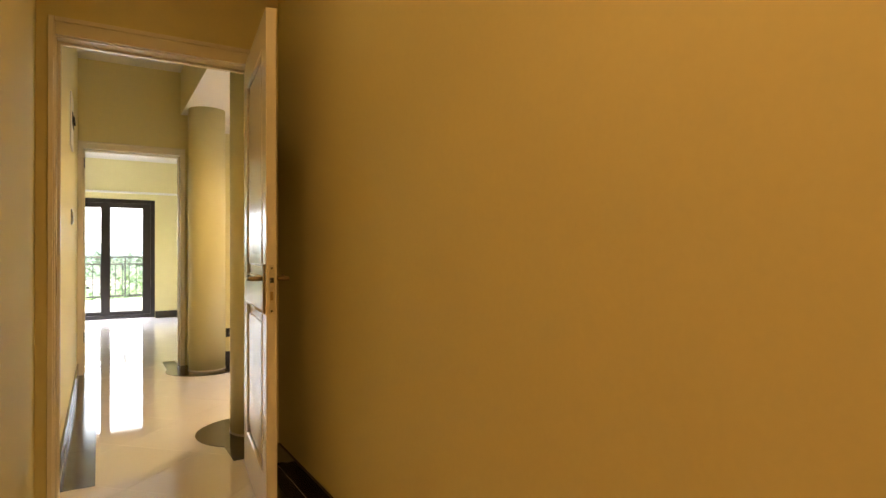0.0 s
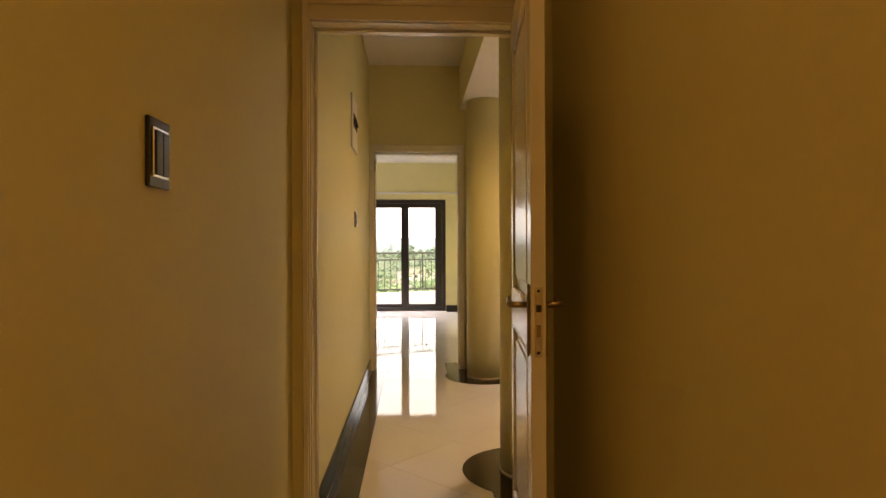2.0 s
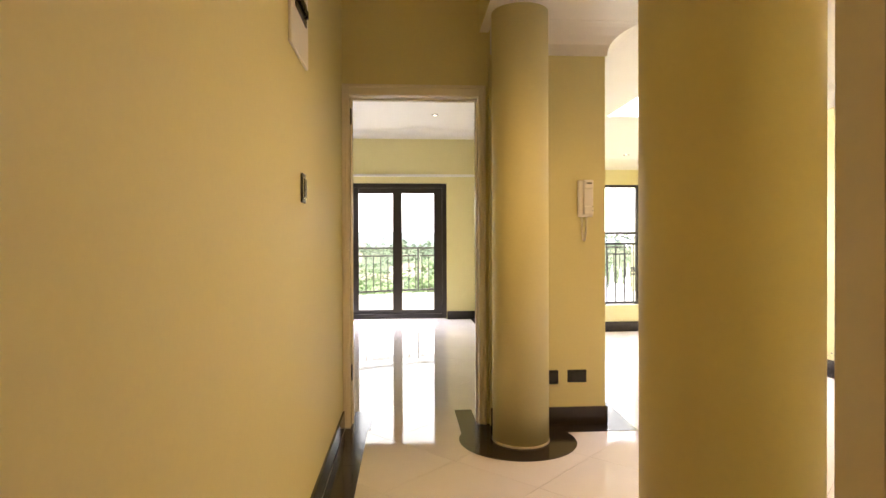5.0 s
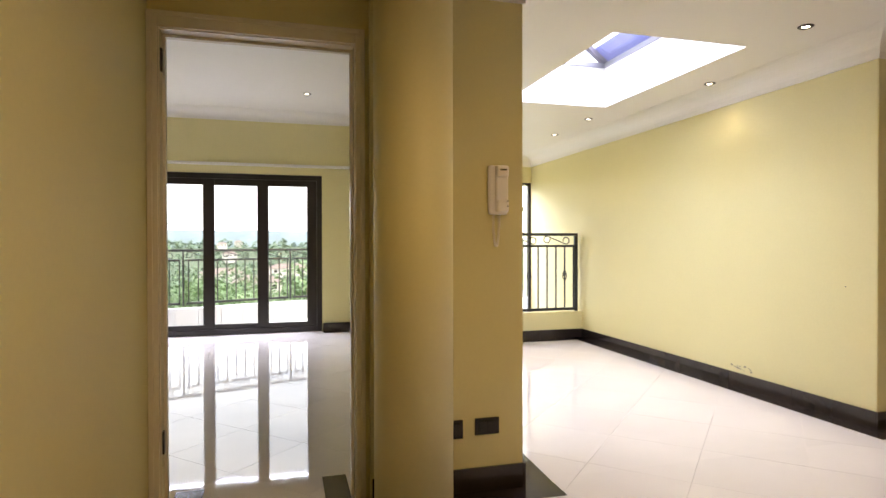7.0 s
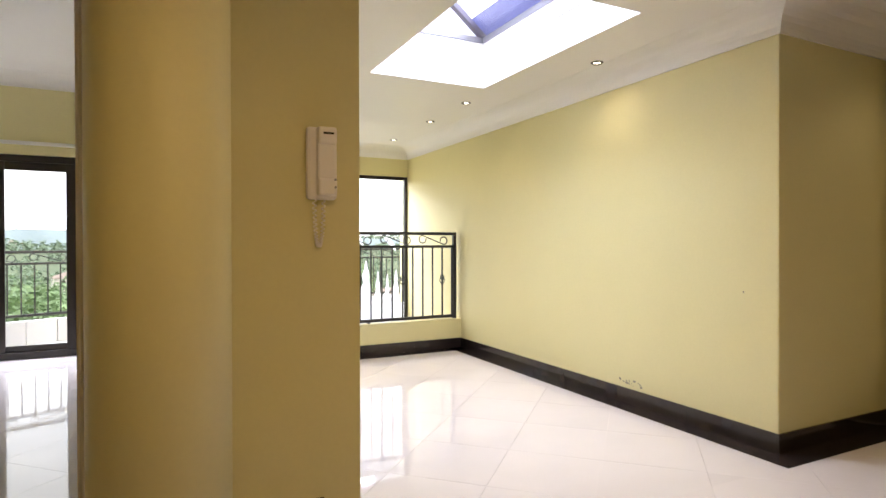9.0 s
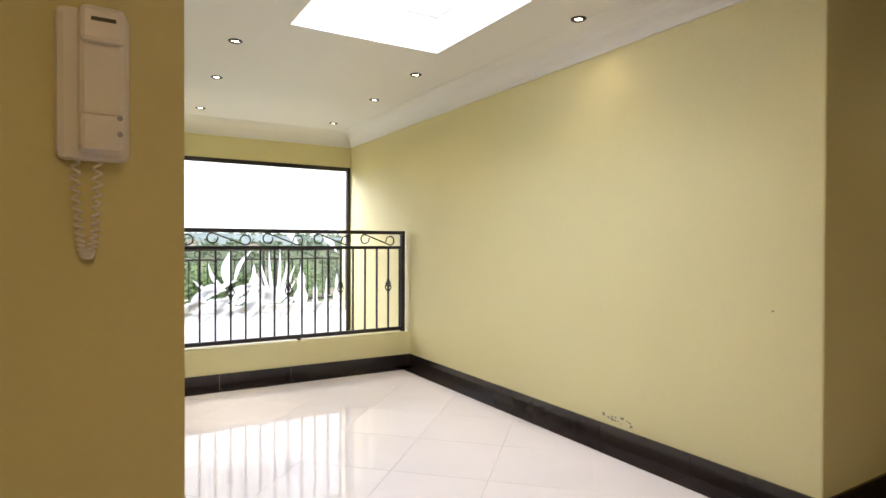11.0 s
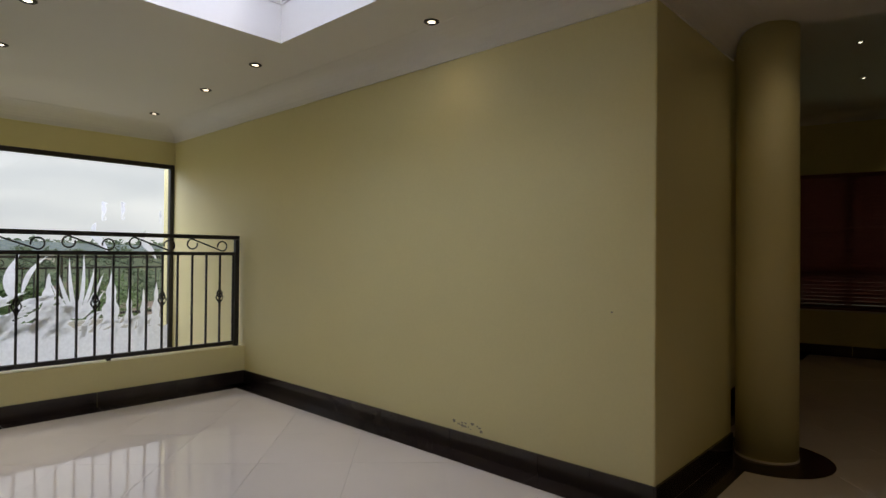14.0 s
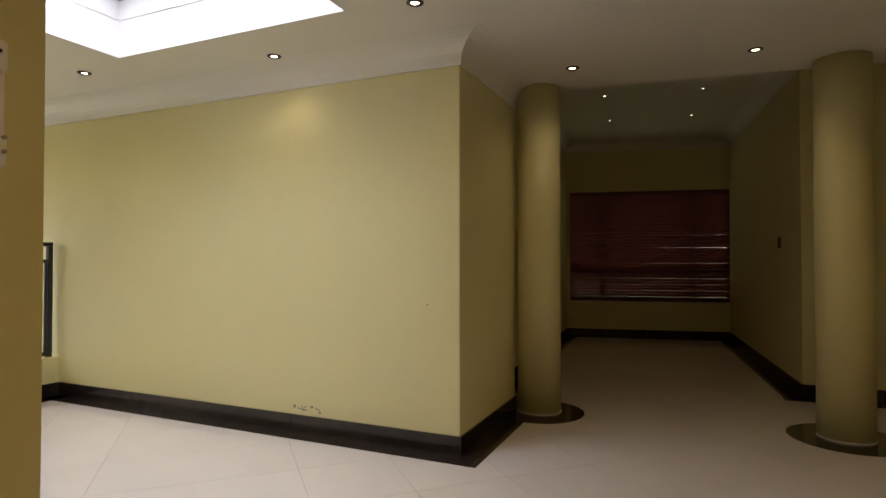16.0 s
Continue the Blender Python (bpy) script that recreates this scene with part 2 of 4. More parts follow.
def sweep(bm, path, profile, closed=False):
    """Sweeps a profile of (out, up) along a plan path; out points to the left of the way walked, with mitred corners."""
    pts = [Vector((p[0], p[1], 0)) for p in path]
    rings, n = [], len(pts)
    for i, p in enumerate(pts):
        a = pts[i - 1] if (i > 0 or closed) else None
        c = pts[(i + 1) % n] if (i < n - 1 or closed) else None
        d1 = (p - a).normalized() if a is not None else (c - p).normalized()
        d2 = (c - p).normalized() if c is not None else d1
        n1, n2 = Vector((-d1.y, d1.x, 0)), Vector((-d2.y, d2.x, 0))
        mt = (n1 + n2).normalized()
        k = 1.0 / max(mt.dot(n1), 0.3)
        rings.append([bm.verts.new(p + mt * (o * k) + Vector((0, 0, z))) for o, z in profile])
    m = len(profile)
    for i in range(n if closed else n - 1):
        p, q = rings[i], rings[(i + 1) % n]
        for k in range(m):
            bm.faces.new((p[k], q[k], q[(k + 1) % m], p[(k + 1) % m]))
    if not closed:
        bm.faces.new(rings[0][::-1])
        bm.faces.new(rings[-1])
    return bm


def cove(z, drop, out):
    """A concave plaster cornice below a ceiling at height z."""
    prof = [(0.0, z - drop), (0.012, z - drop)]
    for k in range(9):
        a = math.pi / 2 * k / 8
        prof.append((0.012 + (out - 0.012) * (1 - math.cos(a)), z - drop + 0.012 + (drop - 0.014) * math.sin(a)))
    return prof + [(out, z + 0.004), (0.0, z + 0.004)]


LOW, HIGH = 2.55, 2.98
# ---- walls ----
structure("wall_1", boxes(((0.03, -2.2, -0.1), (0.155, 3.30, HIGH))), PAINT, "yellow painted wall with a dark switch beside the door", "wall")
structure("wall_2", boxes(((1.22, -2.2, -0.1), (1.36, 3.30, HIGH))), PAINT, "plain yellow painted wall behind the open door", "wall")
structure("wall_3", boxes(((0.03, -2.34, -0.1), (1.36, -2.2, HIGH))), PAINT, "plain yellow painted end wall", "wall")
structure("wall_4", boxes(((0.03, 3.30, -0.1), (0.20, 3.43, HIGH)), ((1.10, 3.30, -0.1), (7.15, 3.43, HIGH)), ((0.20, 3.30, 2.115), (1.10, 3.43, HIGH))), PAINT, "yellow painted wall with a doorway through it", "wall")
structure("wall_5", boxes(((0.08, 3.43, -0.1), (0.222, 6.57, HIGH))), PAINT, "yellow painted corridor wall with switch and panel", "wall")
structure("wall_6", boxes(((-2.9, 6.57, -0.1), (0.25, 6.70, HIGH)), ((1.118, 6.57, -0.1), (1.166, 6.70, HIGH)), ((1.166, 6.53, -0.1), (1.925, 6.70, HIGH)), ((0.25, 6.57, 2.15), (1.118, 6.70, HIGH))), PAINT, "yellow painted wall with a doorway to a bright room", "wall")
b6 = bmesh.new()
prism(b6, [(1.80, 6.702), (1.925, 6.702), (2.06, 10.52), (2.12, 12.14), (1.80, 12.0)], -0.1, HIGH)
structure("wall_7", b6, PAINT, "yellow painted wall beside the hall", "wall")
structure("wall_8", boxes(((4.47, 6.70, -2.9), (5.62, 12.4, HIGH)), bevel=0.008), PAINT, "long yellow painted wall with damp spots at its base", "wall")
structure("wall_9", boxes(((2.0, 12.10, 2.15), (4.47, 12.28, HIGH)), ((2.0, 12.10, -2.9), (4.47, 12.28, -0.55))), PAINT, "yellow painted wall above the stair window", "wall")
structure("wall_10", boxes(((2.0, 10.52, -2.9), (4.47, 10.65, 0.335))), PAINT, "low yellow painted parapet below the railing", "wall")
structure("wall_11", boxes(((-2.9, 11.96, 2.15), (1.80, 12.14, HIGH)), ((1.275, 11.96, -0.1), (1.80, 12.14, 2.15)), ((-2.9, 11.96, -0.1), (-2.36, 12.14, 2.15))), PAINT, "yellow painted wall round the sliding doors", "wall")
structure("wall_12", boxes(((-3.04, 6.57, -0.1), (-2.9, 12.14, HIGH))), PAINT, "plain yellow painted side wall", "wall")
structure("wall_13", boxes(((7.02, 3.43, -0.1), (7.15, 4.55, HIGH))), PAINT, "yellow painted wall behind the column", "wall")
w = bmesh.new()
prism(w, [(7.02, 4.55), (10.68, 4.94), (10.68, 4.79), (7.15, 4.42)], -0.1, HIGH)
structure("wall_14", w, PAINT, "yellow painted wall of the dim room", "wall")
w = bmesh.new()
prism(w, [(5.62, 6.98), (10.2, 7.25), (10.2, 7.4), (5.62, 7.12)], -0.1, HIGH)
structure("wall_15", w, PAINT, "yellow painted wall of the dim room", "wall")
WA, WB = Vector((10.2, 7.25, 0)), Vector((10.68, 4.90, 0))
BZ0, BZ1 = 0.545, 2.23
wd = (WB - WA).normalized()
wnrm = Vector((-wd.y, wd.x, 0))
wlen = (WB - WA).length
far = Matrix((( wd.x, wnrm.x, 0, WA.x), (wd.y, wnrm.y, 0, WA.y), (0, 0, 1, 0), (0, 0, 0, 1)))
w = boxes(((-0.1, 0, -0.1), (wlen + 0.1, 0.15, BZ0)), ((-0.1, 0, BZ1), (wlen + 0.1, 0.15, HIGH)), ((-0.1, 0, BZ0), (0.05, 0.15, BZ1)), ((wlen - 0.03, 0, BZ0), (wlen + 0.1, 0.15, BZ1)))
w.transform(far)
structure("wall_16", w, PAINT, "yellow painted wall round the blind-covered window", "wall")
structure("bulkhead", boxes(((1.105, 3.43, LOW + 0.004), (1.14, 6.57, HIGH))), PAINT, "yellow painted step down to the lower hall ceiling", "bulkhead")
structure("bulkhead_2", prism(bmesh.new(), [(6.04, 3.43), (6.178, 3.43), (5.646, 6.98), (5.50, 6.98)], LOW + 0.004, HIGH), PAINT, "yellow painted step between hall and dim room ceiling", "bulkhead")

# ---- ceilings ----
structure("ceiling_1", boxes(((0.0, -2.3, HIGH), (1.14, 6.65, HIGH + 0.1)), ((1.14, -2.3, HIGH), (1.4, 3.43, HIGH + 0.1))), WHITE, "white painted ceiling above the corridor", "ceiling")
SX0, SX1, SY0, SY1 = 2.80, 3.833, 7.117, 8.915
ceil2 = boxes(((1.108, 3.43, LOW), (5.60, 6.57, LOW + 0.1)), ((1.87, 6.57, LOW), (5.60, SY0, LOW + 0.1)), ((1.87, SY1, LOW), (5.60, 12.2, LOW + 0.1)), ((1.87, SY0, LOW), (SX0, SY1, LOW + 0.1)), ((SX1, SY0, LOW), (5.60, SY1, LOW + 0.1)))
prism(ceil2, [(5.60, 3.43), (6.175, 3.43), (5.643, 6.98), (5.60, 6.98)], LOW, LOW + 0.1)
structure("ceiling_2", ceil2, WHITE, "white painted hall ceiling with a square skylight", "ceiling")
structure("ceiling_3", boxes(((-3.0, 6.6, HIGH), (1.9, 12.1, HIGH + 0.1))), WHITE, "white painted ceiling of the bright room", "ceiling")
structure("ceiling_4", boxes(((5.60, 3.3, HIGH), (11.0, 7.5, HIGH + 0.1))), WHITE, "white painted ceiling of the dim room", "ceiling")
SZ = 2.93
shaft = bmesh.new()
for inset, za, zb in ((0.0, LOW + 0.1, 2.80), (0.007, 2.80, SZ)):
    box(shaft, (SX0 - 0.08, SY0 - 0.08, za), (SX0 + inset, SY1 + 0.08, zb))
    box(shaft, (SX1 - inset, SY0 - 0.08, za), (SX1 + 0.08, SY1 + 0.08, zb))
    box(shaft, (SX0 + inset, SY0 - 0.08, za), (SX1 - inset, SY0 + inset, zb))
    box(shaft, (SX0 + inset, SY1 - inset, za), (SX1 - inset, SY1 + 0.08, zb))
structure("skylight_shaft", shaft, WHITE, "white painted shaft of the skylight", "skylight shaft")
structure("cornice_1", sweep(bmesh.new(), [(5.62, 6.70), (4.47, 6.70), (4.47, 12.10), (2.12, 12.10), (2.06, 10.52), (1.925, 6.53), (1.17, 6.53)], cove(LOW, 0.155, 0.20)), WHITE, "white concave plaster cornice round the hall", "cornice")
structure("cornice_2", sweep(bmesh.new(), [(1.80, 11.96), (-2.9, 11.96), (-2.9, 6.70)], cove(HIGH, 0.13, 0.18)), WHITE, "white concave plaster cornice in the bright room", "cornice")
structure("cornice_3", sweep(bmesh.new(), [(7.02, 4.55), (10.68, 4.94), (10.2, 7.25), (5.80, 6.99)], cove(HIGH, 0.13, 0.18)), WHITE, "white concave plaster cornice in the dim room", "cornice")
structure("trim_1", boxes(((-2.9, 11.925, 2.25), (1.80, 11.96, 2.275)), ((-2.9, 11.94, 2.275), (1.80, 11.96, 2.29)), bevel=0.003), WHITE, "thin white moulding above the sliding doors", "moulding")


structure("trim_2", boxes(((5.622, 6.72, 0.0), (5.645, 6.80, LOW)), bevel=0.003), GLOSSW, "pale painted jamb strip beside the column", "trim")


def column(x, y, z1):
    o = thing("column", "round yellow painted column standing on a black floor disc", "column", (x, y, 0), "round columns")
    part("shaft", cylinder(bmesh.new(), 0, 0, 0.012, z1, 0.168, 64), PAINT, o, smooth=False)
    for p in o.children[0].data.polygons:
        p.use_smooth = len(p.vertices) == 4
    part("base_joint", cylinder(bmesh.new(), 0, 0, 0.0, 0.014, 0.172, 48), GROUT, o, "thin grey sealant ring")
    return o


COLS = [(1.31, 6.26), (1.27, 3.98), (5.68, 6.52), (5.84, 4.47)]
for cx, cy in COLS:
    column(cx, cy, LOW)


# ---- doors ----
def door_frame(name, x0, x1, z1, y0, y1, w, wt, label):
    """Jamb lining, stop and stepped casings on both sides of an opening along x."""
    o = structure(name, boxes(((x0 - 0.02, y0, 0.004), (x0, y1, z1)), ((x1, y0, 0.004), (x1 + 0.02, y1, z1)), ((x0 - 0.02, y0, z1), (x1 + 0.02, y1, z1 + 0.02))), GLOSSW, label, "door frame")
    for ya, yb, yc in ((y0 - 0.018, y0, y0 - 0.026), (y1 + 0.0, y1 + 0.018, y1 + 0.026)):
        lo, hi = min(ya, yb), max(ya, yb)
        part("casing", boxes(((x0 - w, lo, 0.004), (x0 - 0.004, hi, z1 + wt)), ((x1 + 0.004, lo, 0.004), (x1 + w, hi, z1 + wt)), ((x0 - 0.004, lo, z1 + 0.004), (x1 + 0.004, hi, z1 + wt)), bevel=0.003), GLOSSW, o)
        lo2, hi2 = (yc, ya) if yc < ya else (yb, yc)
        part("bead", boxes(((x0 - w, lo2, 0.004), (x0 - w + 0.022, hi2, z1 + wt)), ((x1 + w - 0.022, lo2, 0.004), (x1 + w, hi2, z1 + wt)), ((x0 - w + 0.022, lo2, z1 + wt - 0.022), (x1 + w - 0.022, hi2, z1 + wt)), bevel=0.003), GLOSSW, o)
    ym = (y0 + y1) / 2
    part("door_stop", boxes(((x0, ym, 0.004), (x0 + 0.012, ym + 0.03, z1)), ((x1 - 0.012, ym, 0.004), (x1, ym + 0.03, z1)), ((x0 + 0.012, ym, z1 - 0.012), (x1 - 0.012, ym + 0.03, z1))), GLOSSW, o)
    return o


f1 = door_frame("door_frame_1", 0.232, 1.075, 2.095, 3.30, 3.43, 0.032, 0.085, "cream gloss painted door frame")
f2 = door_frame("door_frame_2", 0.270, 1.098, 2.128, 6.57, 6.70, 0.047, 0.072, "cream gloss painted door frame to the bright room")
for fr, hx, hy, zs in ((f1, 0.234, 3.40, (0.3, 1.9)), (f2, 0.272, 6.59, (0.3, 1.95)), (f2, 1.086, 6.66, (0.3, 1.85))):
    for hz in zs:
        part("hinge", boxes(((hx, hy - 0.012, hz), (hx + 0.008, hy + 0.012, hz + 0.1)), bevel=0.002), IRON, fr, "dark steel hinge")
part("strike_plate", boxes(((0.232, 3.325, 0.93), (0.235, 3.35, 1.06)), bevel=0.001), METAL, f1, "worn metal strike plate")

LEAFW, LEAFH, LEAFT = 0.80, 2.09, 0.042
door = thing("panel_door", "open cream gloss panelled door with lever handles", "door", (1.072, 3.325, 0.012))
door.rotation_euler = (0, 0, radians(-96.1))
bm = bmesh.new()
rail_z = [(0.0, 0.20), (0.86, 1.00), (1.95, LEAFH)]
box(bm, (0, -LEAFT / 2, 0), (0.115, LEAFT / 2, LEAFH), 0.003)
box(bm, (LEAFW - 0.115, -LEAFT / 2, 0), (LEAFW, LEAFT / 2, LEAFH), 0.003)
for a, c in rail_z:
    box(bm, (0.113, -LEAFT / 2, a), (LEAFW - 0.113, LEAFT / 2, c))
part("leaf_frame", bm, GLOSSW, door)
for a, c in ((0.20, 0.86), (1.00, 1.95)):
    bm = boxes(((0.11, -0.008, a - 0.005), (LEAFW - 0.11, 0.008, c + 0.005)))
    box(bm, (0.165, -0.017, a + 0.05), (LEAFW - 0.165, 0.017, c - 0.05), 0.009)
    panel = part("panel", bm, GLOSSW, door)
    bm = bmesh.new()
    for s in (-1, 1):
        y = s * 0.014
        for p, q in (((0.115, a), (0.115, c)), ((LEAFW - 0.115, a), (LEAFW - 0.115, c)), ((0.115, a), (LEAFW - 0.115, a)), ((0.115, c), (LEAFW - 0.115, c))):
            tube(bm, [(p[0], y, p[1]), (q[0], y, q[1])], 0.010)
    part("panel_moulding", bm, GLOSSW, panel, smooth=True)
lock = part("lock_plate", boxes(((LEAFW - 0.001, -0.011, 0.86), (LEAFW + 0.003, 0.011, 1.055)), bevel=0.001), STEEL, door, "worn steel lock plate")
part("latch", boxes(((LEAFW + 0.002, -0.007, 0.985), (LEAFW + 0.012, 0.007, 1.005)), bevel=0.002), IRON, lock, "dark latch bolt")
part("dead_bolt", boxes(((LEAFW + 0.002, -0.006, 0.915), (LEAFW + 0.005, 0.006, 0.95)), bevel=0.001), METAL, lock)
for zz in (0.872, 1.043):
    bm = bmesh.new()
    bmesh.ops.create_uvsphere(bm, u_segments=10, v_segments=6, radius=0.0045)
    bm.transform(Matrix.Translation((LEAFW + 0.002, 0, zz)))
    part("screw", bm, IRON, lock)
for s in (-1, 1):
    e = s * LEAFT / 2
    hplate = part("handle_plate", boxes(((LEAFW - 0.075, min(e, e + s * 0.008), 0.855), (LEAFW - 0.035, max(e, e + s * 0.008), 1.06)), bevel=0.003), METAL, door, "worn metal handle plate")
    part("lever_handle", tube(bmesh.new(), [(LEAFW - 0.055, e, 1.0), (LEAFW - 0.055, e + s * 0.04, 1.0), (LEAFW - 0.062, e + s * 0.052, 1.0), (LEAFW - 0.09, e + s * 0.055, 0.999), (LEAFW - 0.16, e + s * 0.052, 1.0), (LEAFW - 0.175, e + s * 0.05, 1.008)], [0.009, 0.009, 0.0095, 0.009, 0.008, 0.007], 12), METAL, hplate, "brushed metal lever handle", True)

cup = thing("wardrobe", "tall built-in wardrobe end in reddish wood veneer", "wardrobe", (0.155, 0.4, 0))
part("side_panel", boxes(((0.0, -1.9, 0.0), (0.018, 1.145, 2.9)), bevel=0.003), PINK, cup)
part("edge_strip", boxes(((0.0, 1.147, 0.0), (0.022, 1.16, 2.9)), bevel=0.004), PINK, cup)

# ---- sliding doors and windows ----


def glazed(name, edges, z0, z1, y, label, rim=0.07, mull=0.15, pane=PANE):
    """A dark aluminium frame along x with tall sashes that meet at the given edges."""
    x0, x1, n = edges[0], edges[-1], len(edges) - 1
    o = structure(name, boxes(((x0, y - 0.04, z0), (x0 + rim, y + 0.04, z1)), ((x1 - rim, y - 0.04, z0), (x1, y + 0.04, z1)), ((x0 + rim, y - 0.04, z1 - rim), (x1 - rim, y + 0.04, z1)), ((x0 + rim, y - 0.04, z0), (x1 - rim, y + 0.04, z0 + rim)), bevel=0.003), DARK, label, "window")
    for i in range(n):
        a, b = edges[i], edges[i + 1]
        yo = y + (0.012 if i % 2 else -0.012)
        h = mull / 2
        a2, b2 = (a + rim + 0.001 if i == 0 else a - h + 0.002), (b - rim - 0.001 if i == n - 1 else b + h - 0.002)
        zb, zt = z0 + rim + 0.001, z1 - rim - 0.001
        s = part("sash", boxes(((a2, yo - 0.011, zb), (a2 + mull - 0.02, yo + 0.011, zt)), ((b2 - mull + 0.02, yo - 0.011, zb), (b2, yo + 0.011, zt)), ((a2 + mull - 0.02, yo - 0.011, zt - 0.085), (b2 - mull + 0.02, yo + 0.011, zt)), ((a2 + mull - 0.02, yo - 0.011, zb), (b2 - mull + 0.02, yo + 0.011, zb + 0.065)), bevel=0.002), DARK, o)
        g = part("pane", boxes(((a2 + 0.03, yo - 0.003, zb + 0.02), (b2 - 0.03, yo + 0.003, zt - 0.02))), pane, s)
        g.visible_shadow = False
    return o


glazed("window_1", (-2.36, -1.62, -0.90, -0.19, 0.495, 1.275), 0.005, 2.145, 12.0, "dark brown aluminium sliding doors with clear glass")
win2 = structure("window_2", boxes(((2.11, 12.11, -0.55), (2.155, 12.17, 2.15)), ((4.425, 12.11, -0.55), (4.47, 12.17, 2.15)), ((2.155, 12.11, 2.105), (4.425, 12.17, 2.15)), ((2.155, 12.11, -0.55), (4.425, 12.17, -0.50)), bevel=0.003), DARK, "large fixed stair window with sandblasted sea motifs", "window")
g = part("pane", boxes(((2.15, 12.137, -0.51), (4.43, 12.143, 2.11))), PANE, win2)
g.visible_shadow = False


def plate(bm, pts, y):
    """A flat outline (x, z) on the glass."""
    f = [bm.verts.new((x, y, z)) for x, z in pts]
    k = [bm.verts.new((x, y + 0.002, z)) for x, z in pts]
    bm.faces.new(f)
    bm.faces.new(k[::-1])
    for i in range(len(pts)):
        j = (i + 1) % len(pts)
        bm.faces.new((f[i], f[j], k[j], k[i]))


# sandblasted sea bed: a bank that rises to a ridge, flaky rocks above it, reeds, fish and sea horses
ER = random.Random(17)


def bank_top(x):
    if x < 3.1:
        return 0.40 + 0.36 * math.sin(math.pi / 2 * max(0.0, (x - 2.2) / 0.9))
    return 0.76 - 0.24 * min(1.0, (x - 3.1) / 0.5)


def lens(bm, x, z, length, width, angle, y, bend=0.12):
    """A pointed leaf-like patch on the glass, slightly bent."""
    ca, sa = math.cos(angle), math.sin(angle)
    up, dn = [], []
    for k in range(9):
        q = k / 8
        wv = width * math.sin(math.pi * min(1.0, 0.06 + q * 0.94)) ** 0.8 * (1.25 - 0.8 * q)
        mid = bend * length * math.sin(math.pi * q)
        for lst, o in ((up, wv / 2), (dn, -wv / 2)):
            lst.append((x + ca * q * length - sa * (mid + o), z + sa * q * length + ca * (mid + o)))
    plate(bm, up + dn[::-1], y)


bm = bmesh.new()
lower = [(2.22 + 2.2 * k / 60, min(0.50, bank_top(2.22 + 2.2 * k / 60) - 0.13) + 0.012 * math.sin(k * 1.7) + 0.01 * math.sin(k * 0.6)) for k in range(61)]
plate(bm, [(2.22, -0.49), (4.42, -0.49)] + lower[::-1], 12.130)
part("etched_bank", bm, FROST, win2, "sandblasted white sea bed on glass")
bm = bmesh.new()
for k in range(64):
    x = ER.uniform(2.28, 3.45)
    z = ER.uniform(0.33, bank_top(x) - 0.02)
    lens(bm, x, z, ER.uniform(0.14, 0.30), ER.uniform(0.045, 0.085), radians(ER.uniform(12, 38)), 12.1285 - 0.00002 * k)
for k in range(22):
    x = ER.uniform(3.5, 4.3)
    lens(bm, x, ER.uniform(0.3, 0.5), ER.uniform(0.12, 0.24), ER.uniform(0.03, 0.06), radians(ER.uniform(15, 70)), 12.127 - 0.00002 * k)
part("etched_rocks", bm, FROST, win2, "sandblasted white flaky rocks on glass")
for px, pz, ph, pw in ((3.31, 0.50, 0.48, 0.18), (3.86, 0.45, 0.54, 0.20), (4.03, 0.42, 0.42, 0.10), (4.17, 0.40, 0.40, 0.09), (4.30, 0.40, 0.46, 0.12)):
    bm = bmesh.new()
    side = [(pw / 2 * (1 - q) ** 0.8 * (1 + 0.25 * math.sin(q * 17 + px * 9)), ph * q) for q in [m / 10 for m in range(11)]]
    plate(bm, [(px - o, pz + h) for o, h in side] + [(px + o * 0.8, pz + h) for o, h in side[::-1][1:]], 12.125)
    part("etched_peak", bm, FROST, win2, "sandblasted white pointed rock on glass")
bm = bmesh.new()
for k, (deg, ln) in enumerate(((-28, 0.42), (-17, 0.55), (-6, 0.62), (4, 0.66), (14, 0.60), (24, 0.50), (36, 0.34))):
    lens(bm, 3.52 + 0.012 * k, 0.52, ln, 0.042, radians(90 - deg), 12.124 - 0.0004 * k, 0.03 * (1 if deg < 0 else -1))
part("etched_blades", bm, FROST, win2, "sandblasted white reed blades on glass")
bm = bmesh.new()
for k, (bx, bz, ln, wd3, deg) in enumerate(((3.03, 0.74, 0.42, 0.12, 84), (2.98, 0.70, 0.34, 0.05, 118), (3.10, 0.80, 0.40, 0.05, 60), (2.93, 0.66, 0.30, 0.05, 150))):
    lens(bm, bx, bz, ln, wd3, radians(deg), 12.1215 - 0.0003 * k, 0.1)
part("etched_plant", bm, FROST, win2, "sandblasted white sea plant on glass")
for fx, fz in ((4.13, 1.30), (3.66, 1.36)):
    bm = bmesh.new()
    lens(bm, fx, fz, 0.26, 0.07, radians(-50), 12.120, 0.08)
    lens(bm, fx + 0.02, fz + 0.01, 0.12, 0.05, radians(75), 12.1195, 0.1)
    part("etched_fish", bm, FROST, win2, "sandblasted white fish on glass")


